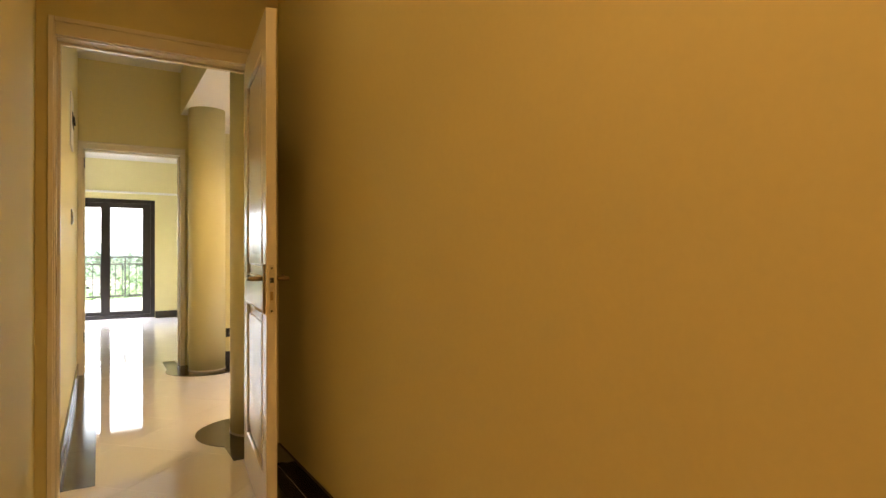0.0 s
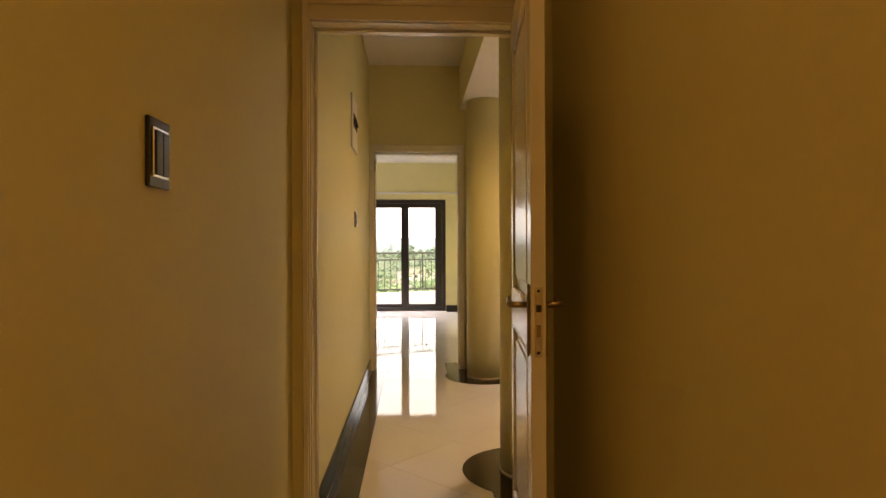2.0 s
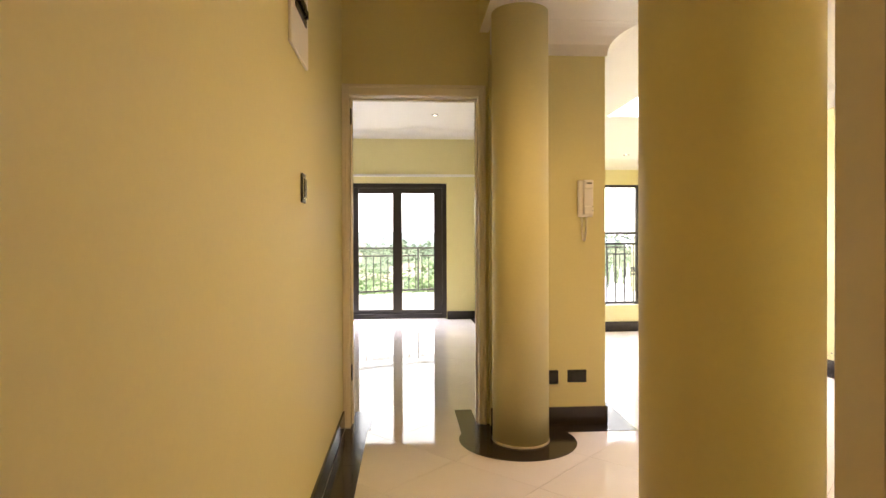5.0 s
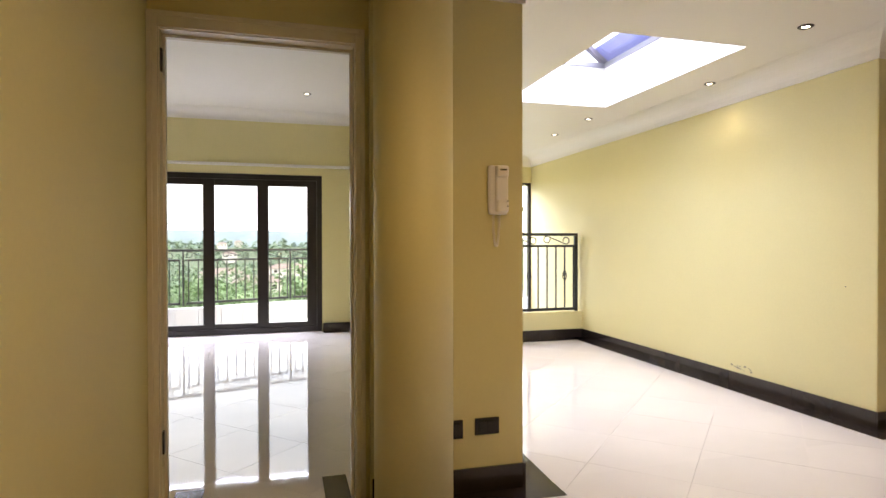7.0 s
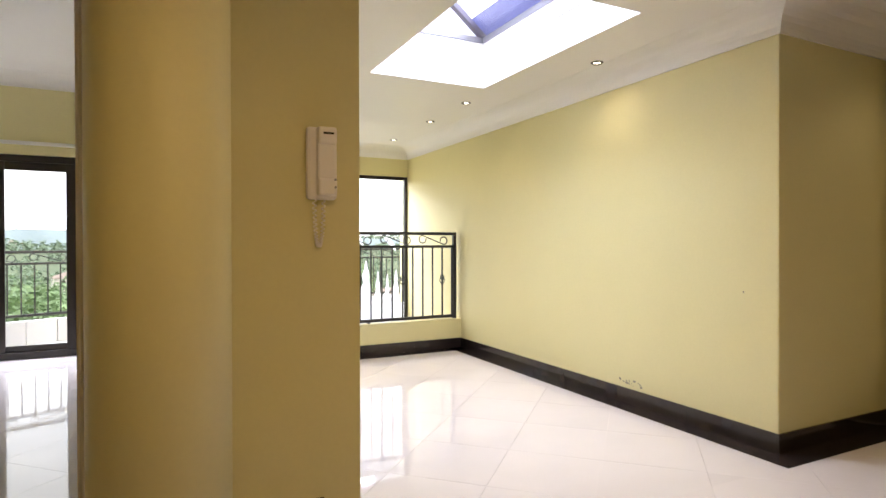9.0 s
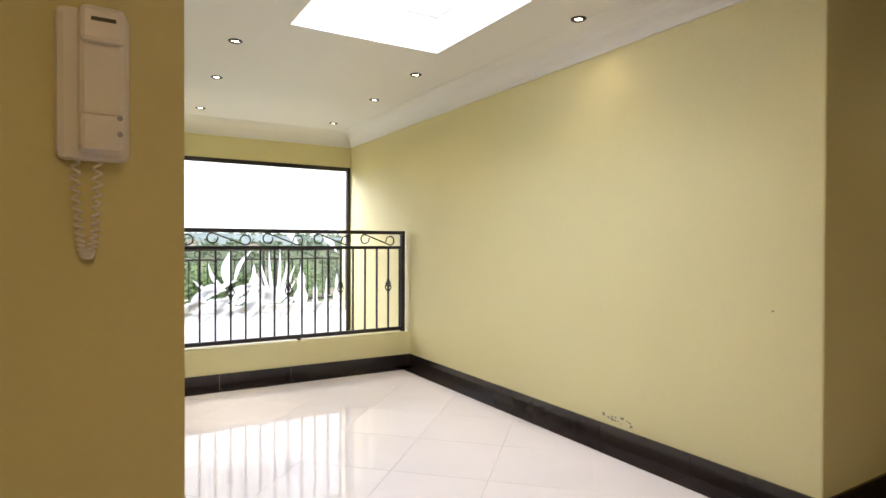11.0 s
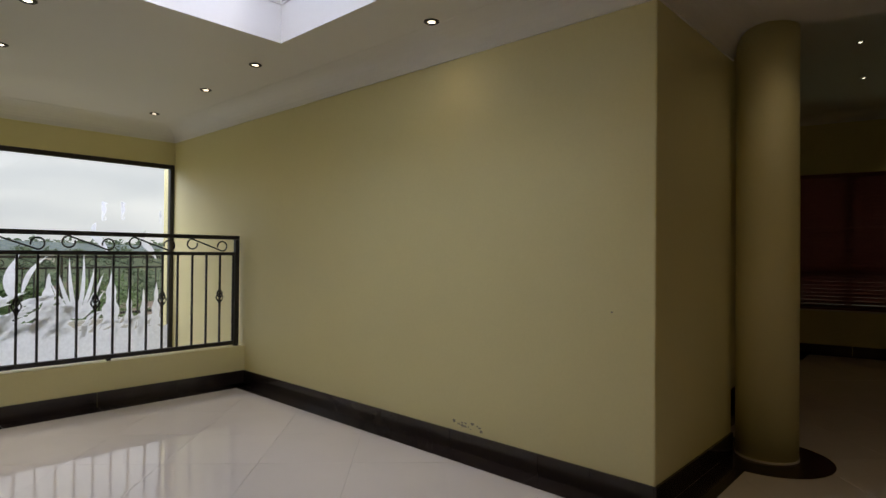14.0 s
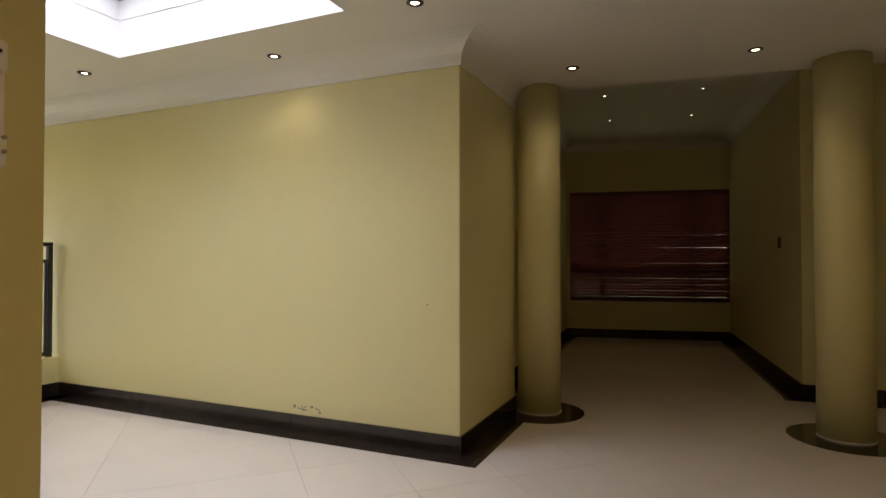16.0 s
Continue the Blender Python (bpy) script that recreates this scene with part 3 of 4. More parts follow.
def seahorse(x, z, s, flip):
    bm = bmesh.new()
    spine = []
    for t in range(22):
        u = t / 21
        if u < 0.6:
            px, pz = 0.05 * math.sin(u * 5.2), 0.55 - u * 0.75
        else:
            a = (u - 0.6) / 0.4 * 5.0
            r = 0.085 * (1 - (u - 0.6) * 1.4)
            px, pz = 0.0 + r * (1 - math.cos(a)) * 0.9, 0.10 - r * math.sin(a) - 0.02
        spine.append((x + flip * px * s, 12.129, z + pz * s))
    rad = [s * (0.02 + 0.055 * math.exp(-((t / 21 - 0.3) / 0.2) ** 2)) * (1 - 0.5 * t / 21) for t in range(22)]
    tube(bm, spine, rad, 8)
    tube(bm, [(x, 12.129, z + 0.53 * s), (x + flip * 0.10 * s, 12.129, z + 0.50 * s), (x + flip * 0.14 * s, 12.129, z + 0.47 * s)], [0.04 * s, 0.022 * s, 0.014 * s], 8)
    bm.transform(Matrix.Translation((0, 12.129, 0)) @ Matrix.Diagonal((1, 0.02, 1, 1)) @ Matrix.Translation((0, -12.129, 0)))
    return part("etched_seahorse", bm, FROST, win2, "sandblasted white sea horse on glass")


seahorse(2.32, 0.76, 0.68, -1)
seahorse(2.45, 0.84, 0.52, 1)
for sx, sz, ss in ((3.76, 1.50, 0.36), (3.94, 1.52, 0.34), (4.32, 1.50, 0.26)):
    seahorse(sx, sz, ss, 1)

# ---- skylight ----
sky_o = thing("skylight", "glass roof skylight with dark glazing bars and blue-grey flashing", "skylight", ((SX0 + SX1) / 2, (SY0 + SY1) / 2, SZ))
hx, hy, rise = (SX1 - SX0) / 2 + 0.06, (SY1 - SY0) / 2 + 0.06, 0.20
part("frame", boxes(((-hx, -hy, 0), (-hx + 0.075, hy, 0.05)), ((hx - 0.075, -hy, 0), (hx, hy, 0.05)), ((-hx + 0.075, -hy, 0), (hx - 0.075, -hy + 0.075, 0.05)), ((-hx + 0.075, hy - 0.075, 0), (hx - 0.075, hy, 0.05)), bevel=0.004), ALU, sky_o)
apexes = [Vector((0, -hy + 0.36, rise)), Vector((0, hy - 0.36, rise))]
corners = [Vector((-hx, -hy, 0.05)), Vector((hx, -hy, 0.05)), Vector((hx, hy, 0.05)), Vector((-hx, hy, 0.05))]
for c, a in zip(corners, (apexes[0], apexes[0], apexes[1], apexes[1])):
    part("hip_bar", tube(bmesh.new(), [c, a], 0.038, 6), RIB, sky_o)
part("ridge_bar", tube(bmesh.new(), apexes, 0.022, 6), RIB, sky_o)
for quad in ((corners[0], corners[1], apexes[0]), (corners[1], corners[2], apexes[1], apexes[0]), (corners[2], corners[3], apexes[1]), (corners[3], corners[0], apexes[0], apexes[1])):
    bm = bmesh.new()
    lo = [bm.verts.new(p + Vector((0, 0, 0.012))) for p in quad]
    hi = [bm.verts.new(p + Vector((0, 0, 0.018))) for p in quad]
    bm.faces.new(lo)
    bm.faces.new(hi[::-1])
    for i in range(len(quad)):
        j = (i + 1) % len(quad)
        bm.faces.new((lo[i], lo[j], hi[j], hi[i]))
    p = part("pane", bm, SKYPANE, sky_o)
    p.visible_shadow = False
bm = bmesh.new()
c1, c2, a1, a2 = corners[1], corners[2], apexes[0], apexes[1]
lo = [c1 + Vector((-0.02, 0.02, 0.03)), c2 + Vector((-0.02, -0.02, 0.03)), c2.lerp(a2, 0.42) + Vector((0, 0, 0.03)), c1.lerp(a1, 0.42) + Vector((0, 0, 0.03))]
v1 = [bm.verts.new(p) for p in lo]
v2 = [bm.verts.new(p + Vector((0.004, 0, 0.006))) for p in lo]
bm.faces.new(v1)
bm.faces.new(v2[::-1])
for i in range(4):
    bm.faces.new((v1[i], v1[(i + 1) % 4], v2[(i + 1) % 4], v2[i]))
part("flashing", bm, BLUESHEET, sky_o, "weathered blue-grey flashing sheet")


# ---- railings ----
def scroll(bm, xa, xb, za, zb, r, thick=0.0065):
    """A lazy S of iron: an open ring at each end, joined by a slanting bar."""
    first = [(xa + r * math.cos(radians(90 + a)), 0, za + r * math.sin(radians(90 + a))) for a in range(0, 291, 15)]
    second = [(xb + r * math.cos(radians(270 + a)), 0, zb + r * math.sin(radians(270 + a))) for a in range(0, 291, 15)]
    tube(bm, first[::-1] + second, thick, 6)


def railing(name, label, length, z0, z1, n, knots, scrolls, foot=True, post=0.04):
    """Iron railing along local x with balusters, basket knots and scrolls under the top rail."""
    o = thing(name, label, "railing")
    band = 0.15
    for nm, lo, hi in (("top_rail", (0, -0.02, z1 - 0.035), (length, 0.02, z1)), ("middle_rail", (0.04, -0.015, z1 - band - 0.03), (length - 0.04, 0.015, z1 - band)), ("bottom_rail", (0.04, -0.015, z0), (length - 0.04, 0.015, z0 + 0.035)), ("end_post", (0, -0.02, z0 - 0.012), (post, 0.02, z1 - 0.036)), ("end_post", (length - post, -0.02, z0 - 0.012), (length, 0.02, z1 - 0.036))):
        part(nm, boxes((lo, hi), bevel=0.003), IRON, o)
    za, zb = z0 + 0.034, z1 - band - 0.029
    plain = knotted = None
    for i in range(n):
        x = 0.075 + (length - 0.128) * i / (n - 1)
        kn = i in knots
        if (kn and knotted is None) or (not kn and plain is None):
            bm = bmesh.new()
            box(bm, (-0.0075, -0.0075, za), (0.0075, 0.0075, zb))
            if kn:
                zc = za + (zb - za) * 0.53
                for k in range(4):
                    ph = k * math.pi / 2
                    tube(bm, [(0.03 * math.sin(math.pi * t / 10) * math.cos(ph + t * 0.32), 0.03 * math.sin(math.pi * t / 10) * math.sin(ph + t * 0.32), zc - 0.065 + 0.13 * t / 10) for t in range(11)], 0.0055, 6)
                for zz in (zc - 0.06, zc + 0.06):
                    cylinder(bm, 0, 0, zz - 0.008, zz + 0.008, 0.011, 10)
                tw = bmesh.new()
                for s0, s1 in ((za + 0.08, zc - 0.1), (zc + 0.1, zb - 0.08)):
                    for k in range(2):
                        tube(tw, [(0.004 * math.cos(t * 0.9 + k * math.pi), 0.004 * math.sin(t * 0.9 + k * math.pi), s0 + (s1 - s0) * t / 24) for t in range(25)], 0.006, 5)
                add_mesh(bm, tw)
            me = mesh_of(bm, "baluster", IRON)
            if kn:
                knotted = me
            else:
                plain = me
        b = new("baluster", knotted if kn else plain)
        b.parent = o
        b.location = (x, 0, 0)
    for k in range(scrolls):
        bm = bmesh.new()
        pitch = (length - 0.05) / scrolls
        a = 0.086 + pitch * k
        scroll(bm, a, a + pitch * 0.58, z1 - 0.082, z1 - 0.098, 0.043)
        part("scroll", bm, IRON, o, smooth=True)
    if foot:
        part("foot_bracket", boxes(((length * 0.54, -0.012, z0 - 0.035), (length * 0.54 + 0.03, 0.03, z0 - 0.001)), bevel=0.002), IRON, o)
    return o


r1 = railing("stair_railing", "black wrought iron stair railing with scrolls and basket balusters", 2.365, 0.349, 1.342, 19, (1, 5, 9, 13, 17), 5)
r1.location = (2.07, 10.585, 0)


# ---- venetian blind and its window ----
def bar_frame(xs, zs, w=0.05):
    """Timber bars of a casement: uprights at xs, cross pieces between them at zs."""
    bm = bmesh.new()
    for x in xs:
        box(bm, (x - w / 2, 0.05, BZ0), (x + w / 2, 0.11, BZ1))
    for a, b in zip(xs, xs[1:]):
        for z in zs:
            box(bm, (a + w / 2, 0.05, z - w / 2), (b - w / 2, 0.11, z + w / 2))
    return bm


win3 = structure("window_3", bar_frame((0.03, 0.55, 1.85, wlen - 0.03), (BZ0 + 0.025, 0.985, BZ1 - 0.025), 0.08), PINK, "wooden window behind a closed blind", "window")
win3.matrix_world = far
pb = part("pane", boxes(((0.04, 0.078, BZ0 + 0.02), (wlen - 0.04, 0.082, BZ1 - 0.02))), PANE, win3)
pb.visible_shadow = False
part("sill", boxes(((0.0, -0.018, BZ0 - 0.018), (wlen - 0.01, 0.045, BZ0 + 0.002)), bevel=0.003), GLOSSW, win3, "pale painted window sill")
part("side_trim", boxes(((wlen - 0.03, -0.014, BZ0 + 0.003), (wlen - 0.012, -0.001, BZ1)), bevel=0.003), GLOSSW, win3, "pale painted window trim")
blind = thing("venetian_blind", "closed red-brown wooden venetian blind over the window", "blind")
blind.matrix_world = far
part("head_rail", boxes(((0.052, 0.0, BZ1 - 0.06), (wlen - 0.034, 0.045, BZ1 - 0.002)), bevel=0.004), SLAT, blind)
part("bottom_rail", boxes(((0.054, 0.008, BZ0 + 0.004), (wlen - 0.034, 0.04, BZ0 + 0.03)), bevel=0.004), SLAT, blind)
bm = bmesh.new()
box(bm, (0.054, -0.0294, -0.0014), (wlen - 0.034, 0.0294, 0.0014))
bm.transform(pose(0, 0, 0, -51.5, 0, 0))
slat_me = mesh_of(bm, "slat", SLAT)
for i in range(35):
    sl = new("slat", slat_me)
    sl.parent = blind
    sl.location = (0, 0.028, BZ0 + 0.05 + i * 0.0465)
    sl.rotation_euler = (radians(random.uniform(-0.7, 0.7) + (6 if i == 21 else 0)), radians(random.uniform(-0.06, 0.06)), 0)
for xx in (0.18, 1.05, 1.95):
    part("cord", tube(bmesh.new(), [(xx, 0.006, BZ0 + 0.03), (xx, 0.006, BZ1 - 0.05)], 0.0015, 5), SLAT, blind)

# ---- fixtures ----


def downlight(x, y, z):
    o = thing("downlight", "small round recessed ceiling downlight with chrome ring, lit", "downlight", (x, y, z), "ceiling downlights")
    bm = bmesh.new()
    pr = [(0.023, -0.001), (0.025, -0.006), (0.038, -0.008), (0.046, -0.003), (0.046, 0.0), (0.023, 0.0)]
    rings = [[bm.verts.new((r * math.cos(2 * math.pi * k / 28), r * math.sin(2 * math.pi * k / 28), zz)) for k in range(28)] for r, zz in pr]
    for i in range(len(pr)):
        p, q = rings[i], rings[(i + 1) % len(pr)]
        for k in range(28):
            bm.faces.new((p[k], p[(k + 1) % 28], q[(k + 1) % 28], q[k]))
    part("ring", bm, IRON, o, "dark metal ring")
    part("bulb", cylinder(bmesh.new(), 0, 0, -0.003, 0.0, 0.022, 20), BULB, o, "glowing bulb face")
    return o


# the south pair are unseen fittings, added to go with their lamps
for lx, ly in HALL_SPOTS + [q[:2] for q in UNSEEN_SOUTH_SPOTS]:
    downlight(lx, ly, LOW)
for lx, ly in ((0.99, 9.19), (1.04, 10.84), (-0.58, 10.84), (-0.58, 9.19), (7.64, 6.29), (7.76, 5.31), (8.82, 6.40), (8.93, 5.43)):
    dl = downlight(lx, ly, HIGH)
    if lx > 7:
        dl.scale = (0.65, 0.65, 1)
# fittings for the first room's added lamps, all out of view
for lx, ly in [(0.66, 2.0), (0.70, 0.3), (0.70, -1.2)]:
    downlight(lx, ly, HIGH)


def wall_plate(name, label, category, m, w, h, gangs, mat=PLASTB):
    """A flush plate on a wall: local x along the wall, y out of it, z up."""
    o = thing(name, label, category)
    o.matrix_world = m
    part("plate", boxes(((-w / 2, 0.0, -h / 2), (w / 2, 0.009, h / 2)), bevel=0.003), mat, o)
    part("inner_frame", boxes(((-w * 0.36, 0.008, -h * 0.36), (w * 0.36, 0.012, h * 0.36)), bevel=0.002), CHROME if category == "switch" else mat, o, "metallic inner frame" if category == "switch" else "")
    for g in range(gangs):
        a = -w * 0.33 + w * 0.66 * g / gangs
        part("rocker" if category == "switch" else "socket_face", boxes(((a + 0.001, 0.0115, -h * 0.32), (a + w * 0.66 / gangs - 0.001, 0.0155, h * 0.32)), bevel=0.002), mat, o)
    return o


EAST, SOUTH = -90, 180
wall_plate("light_switch", "dark plastic light switch on the yellow wall", "switch", pose(0.155, 2.072, 1.352, 0, 0, EAST), 0.09, 0.13, 2)
wall_plate("light_switch", "dark plastic light switch on the corridor wall", "switch", pose(0.222, 5.14, 1.395, 0, 0, EAST), 0.075, 0.115, 1)
wall_plate("light_switch", "dark plastic light switch on the dim wall", "switch", pose(7.75, 4.628, 1.36, 0, 0, 6.1), 0.075, 0.115, 1)
wall_plate("power_socket", "black double power socket above the skirting", "socket", pose(1.735, 6.53, 0.315, 0, 0, SOUTH), 0.125, 0.082, 2)
wall_plate("power_socket", "black single power socket beside the column", "socket", pose(1.572, 6.53, 0.31, 0, 0, SOUTH), 0.08, 0.09, 1)
wall_plate("power_socket", "black power socket low on the hall wall", "socket", pose(2.0445, 9.9, 0.22, 0, 0, EAST - 1.8), 0.12, 0.10, 2)

keypad = thing("alarm_keypad", "dark rounded alarm keypad with a silver lower edge", "keypad")
keypad.matrix_world = pose(1.9405, 6.955, 1.435, 0, 0, EAST - 1.8)
bm = bmesh.new()
prism(bm, [(0.0, 0.078), (0.008, 0.078), (0.018, 0.062), (0.024, 0.035), (0.025, -0.045), (0.019, -0.066), (0.010, -0.074), (0.0, -0.074)], -0.045, 0.045)
bm.transform(Matrix(((0, 0, 1, 0), (1, 0, 0, 0), (0, 1, 0, 0), (0, 0, 0, 1))))
bmesh.ops.bevel(bm, geom=bm.edges[:], offset=0.002, segments=1, affect="EDGES")
part("housing", bm, PLASTB, keypad)
part("cover_flap", boxes(((-0.036, 0.024, -0.066), (0.036, 0.031, -0.018)), bevel=0.003), CHROME, keypad, "silver hinged cover flap")
for kx in (-0.024, 0.0, 0.024):
    part("button", boxes(((kx - 0.008, 0.024, -0.004), (kx + 0.008, 0.0315, 0.018)), bevel=0.002), PLASTB, keypad)

db = thing("distribution_board", "white electrical distribution board cover with dark breakers", "distribution board")
db.matrix_world = pose(0.222, 5.06, 2.05, 0, 0, EAST)
part("cover", boxes(((-0.17, 0.0, -0.17), (0.17, 0.012, 0.20)), bevel=0.004), PLASTW, db)
part("breaker_strip", boxes(((-0.11, 0.0115, -0.02), (0.11, 0.017, 0.07)), bevel=0.002), PLASTB, db, "row of dark breakers")
for k in range(6):
    part("toggle", boxes(((-0.1 + k * 0.034, 0.016, 0.01), (-0.085 + k * 0.034, 0.026, 0.04)), bevel=0.002), PLASTB, db)

phone = thing("intercom_phone", "white wall intercom handset with a coiled cord", "intercom")
phone.matrix_world = pose(1.792, 6.53, 1.474, 0, 0, SOUTH) @ Matrix.Diagonal((0.97, 0.78, 1, 1))
part("wall_base", boxes(((-0.05, 0.0, -0.125), (0.055, 0.03, 0.115)), bevel=0.012), PLASTW, phone)
bm = boxes(((-0.045, 0.030, -0.115), (0.024, 0.052, 0.115)), bevel=0.010)
box(bm, (-0.043, 0.048, 0.055), (0.022, 0.066, 0.113), 0.009)
box(bm, (-0.043, 0.048, -0.113), (0.022, 0.066, -0.055), 0.009)
part("handset", bm, PLASTW, phone)
for zz in (-0.06, -0.085):
    part("button", cylinder(bmesh.new(), 0, 0, -0.003, 0.003, 0.004, 14), ALU, phone, "grey call button").matrix_local = pose(-0.035 + 0.0, 0.067, zz, 90, 0, 0)
part("logo_bar", boxes(((-0.03, 0.066, 0.088), (0.005, 0.0668, 0.094))), PLASTB, phone, "small dark marking bar")
pts = []
for i in range(260):
    u = i / 259
    cx = 0.012 + 0.016 * math.cos(math.pi * u)
    cz = -0.12 - 0.16 * math.sin(math.pi * u)
    a = u * 2 * math.pi * 30
    pts.append((cx + 0.006 * math.cos(a), 0.018 + 0.006 * math.sin(a), cz))
part("coiled_cord", tube(bmesh.new(), pts, 0.0022, 5), PLASTW, phone, smooth=True)

# ---- outdoors ----
structure("balcony_floor", boxes(((-8.0, 12.14, -0.16), (8.0, 15.4, -0.06))), KERBT, "pale tiled balcony floor", "balcony floor")


def kerb_y(x):
    return 13.5 + 0.5 * x / (1 + abs(x) * 0.25)


kerb = structure("balcony_kerb", bmesh.new(), KERBT, "low white tiled balcony kerb, slightly curved", "kerb")
for i in range(46):
    x0, x1 = -7.0 + i * 0.31, -7.0 + (i + 1) * 0.31 - 0.006
    y0, y1 = kerb_y(x0), kerb_y(x1)
    bm = bmesh.new()
    prism(bm, [(x0, y0), (x1, y1), (x1, y1 + 0.16), (x0, y0 + 0.16)], -0.06, 0.24)
    part("kerb_tile", bm, KERBT, kerb)
for i in range(9):
    xa, xb = -7.0 + i * 1.573, -7.0 + (i + 1) * 1.573
    r = railing("balcony_railing", "black iron balcony railing with scrolls on the tiled kerb", math.hypot(xb - xa, kerb_y(xb) - kerb_y(xa)), 0.29, 1.13, 12, (), 3, False, 0.012)
    r["group"] = "balcony railings"
    r.matrix_world = pose(xa, kerb_y(xa) + 0.08, 0, 0, 0, math.degrees(math.atan2(kerb_y(xb) - kerb_y(xa), xb - xa)))

bm = bmesh.new()
bmesh.ops.create_grid(bm, x_segments=60, y_segments=60, size=2500)
for v in bm.verts:
    d = max(0.0, v.co.y)
    v.co.z = -9.0 - 8 * min(1, d / 120) + 34 * min(1.0, max(0.0, (d - 500) / 900)) * (0.8 + 0.3 * noise.noise(v.co * 0.003)) 
structure("ground", bm, GROUND, "green bushy ground reaching far hills", "ground", True)
# far hill ridge; its haze is only in the HILL colour
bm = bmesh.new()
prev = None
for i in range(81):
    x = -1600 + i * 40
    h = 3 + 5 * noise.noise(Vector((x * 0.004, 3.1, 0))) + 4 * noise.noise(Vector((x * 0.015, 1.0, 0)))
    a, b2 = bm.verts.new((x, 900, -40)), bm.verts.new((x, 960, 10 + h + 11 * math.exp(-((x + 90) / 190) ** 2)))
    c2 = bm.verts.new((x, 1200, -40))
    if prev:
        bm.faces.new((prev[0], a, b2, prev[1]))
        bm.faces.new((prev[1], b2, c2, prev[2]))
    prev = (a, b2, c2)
structure("backdrop", bm, HILL, "distant hills with haze painted into their blue-green colour", "hills", True)


def leaf_clump(bm, c, r, n, size, rng):
    for _ in range(n):
        d = Vector((rng.gauss(0, 1), rng.gauss(0, 1), rng.gauss(0, 1))).normalized() * r * rng.uniform(0.55, 1.05)
        p = c + Vector((d.x, d.y, d.z * 0.8))
        u = Vector((rng.uniform(-1, 1), rng.uniform(-1, 1), rng.uniform(-0.6, 0.6))).normalized()
        v = u.cross(Vector((rng.uniform(-1, 1), rng.uniform(-1, 1), rng.uniform(-1, 1)))).normalized()
        s = size * rng.uniform(0.6, 1.3)
        a = [bm.verts.new(p + u * s), bm.verts.new(p + v * s * 0.45), bm.verts.new(p - u * s), bm.verts.new(p - v * s * 0.45)]
        bm.faces.new(a)


def tree(x, y, base, height, spread, seed, mat, leaf=0.085):
    rng = random.Random(seed)
    o = thing("tree", "leafy green broadleaf tree beyond the balcony", "tree", (x, y, base), "garden trees")
    tr = bmesh.new()
    tube(tr, [(0, 0, -0.3), (0.1, 0.05, height * 0.3), (0.0, 0.1, height * 0.55)], [0.22, 0.17, 0.11], 10)
    cr = bmesh.new()
    for k in range(26):
        a, rr = rng.uniform(0, 6.28), spread * math.sqrt(rng.random())
        zz = height * (0.55 + 0.42 * rng.random() * (1 - 0.6 * (rr / spread) ** 2))
        c = Vector((rr * math.cos(a), rr * math.sin(a), zz))
        if k < 9:
            tube(tr, [(0, 0.08, height * 0.42), (c.x * 0.5, c.y * 0.5, zz * 0.8), c], [0.08, 0.05, 0.015], 6)
        leaf_clump(cr, c, spread * rng.uniform(0.22, 0.4), 480, leaf, rng)
    part("trunk", tr, BARK, o, smooth=True)
    part("crown", cr, mat, o)
    return o


for k, (tx, ty, hh, ss) in enumerate(((0.6, 22.0, 10.6, 3.0), (3.9, 24.0, 10.4, 3.2), (-2.6, 26.0, 9.9, 3.2), (1.7, 19.0, 10.3, 2.2), (-5.8, 30.0, 9.2, 3.6), (6.0, 33.0, 10.3, 3.4), (-1.5, 38.0, 10.0, 4.0), (2.6, 16.9, 10.2, 1.8), (-0.6, 18.5, 9.9, 2.0), (8.5, 28.0, 10.0, 3.0), (-9.0, 36.0, 9.4, 4.0), (0.2, 16.2, 9.9, 1.6), (3.8, 18.5, 10.4, 2.0))):
    tree(tx, ty, -9.4, hh, ss, 10 + k, LEAF2 if k % 2 else LEAF)


bm = bmesh.new()
rng = random.Random(21)
for k in range(1100):
    d = 34 + 330 * rng.random() ** 1.6
    ang = rng.uniform(-0.75, 0.85)
    gx, gy = 1 + d * math.tan(ang), 12 + d
    gz = -9.0 - 8 * min(1, gy / 120)
    size = rng.uniform(1.6, 4.0)
    for b in range(4):
        c = Vector((gx + rng.gauss(0, size * 0.5), gy + rng.gauss(0, size * 0.5), gz + size * rng.uniform(0.2, 1.0)))
        leaf_clump(bm, c, size * 0.55, 26, 0.22 * size, rng)
for k in range(1500):
    gy = 220 + 1150 * rng.random()
    gx = gy * math.tan(rng.uniform(-0.7, 0.8))
    gz = -17.0 + 32 * min(1.0, max(0.0, (gy - 500) / 900))
    size = gy * rng.uniform(0.006, 0.014)
    for b in range(2):
        c = Vector((gx + rng.gauss(0, size * 0.7), gy, gz + size * rng.uniform(0.0, 0.7)))
        leaf_clump(bm, c, size * 0.6, 16, 0.3 * size, rng)
tagged(part("far_woods", bm, WOODS), "dense green bush and tree canopy down the hillside", "woods", kind="stuff")


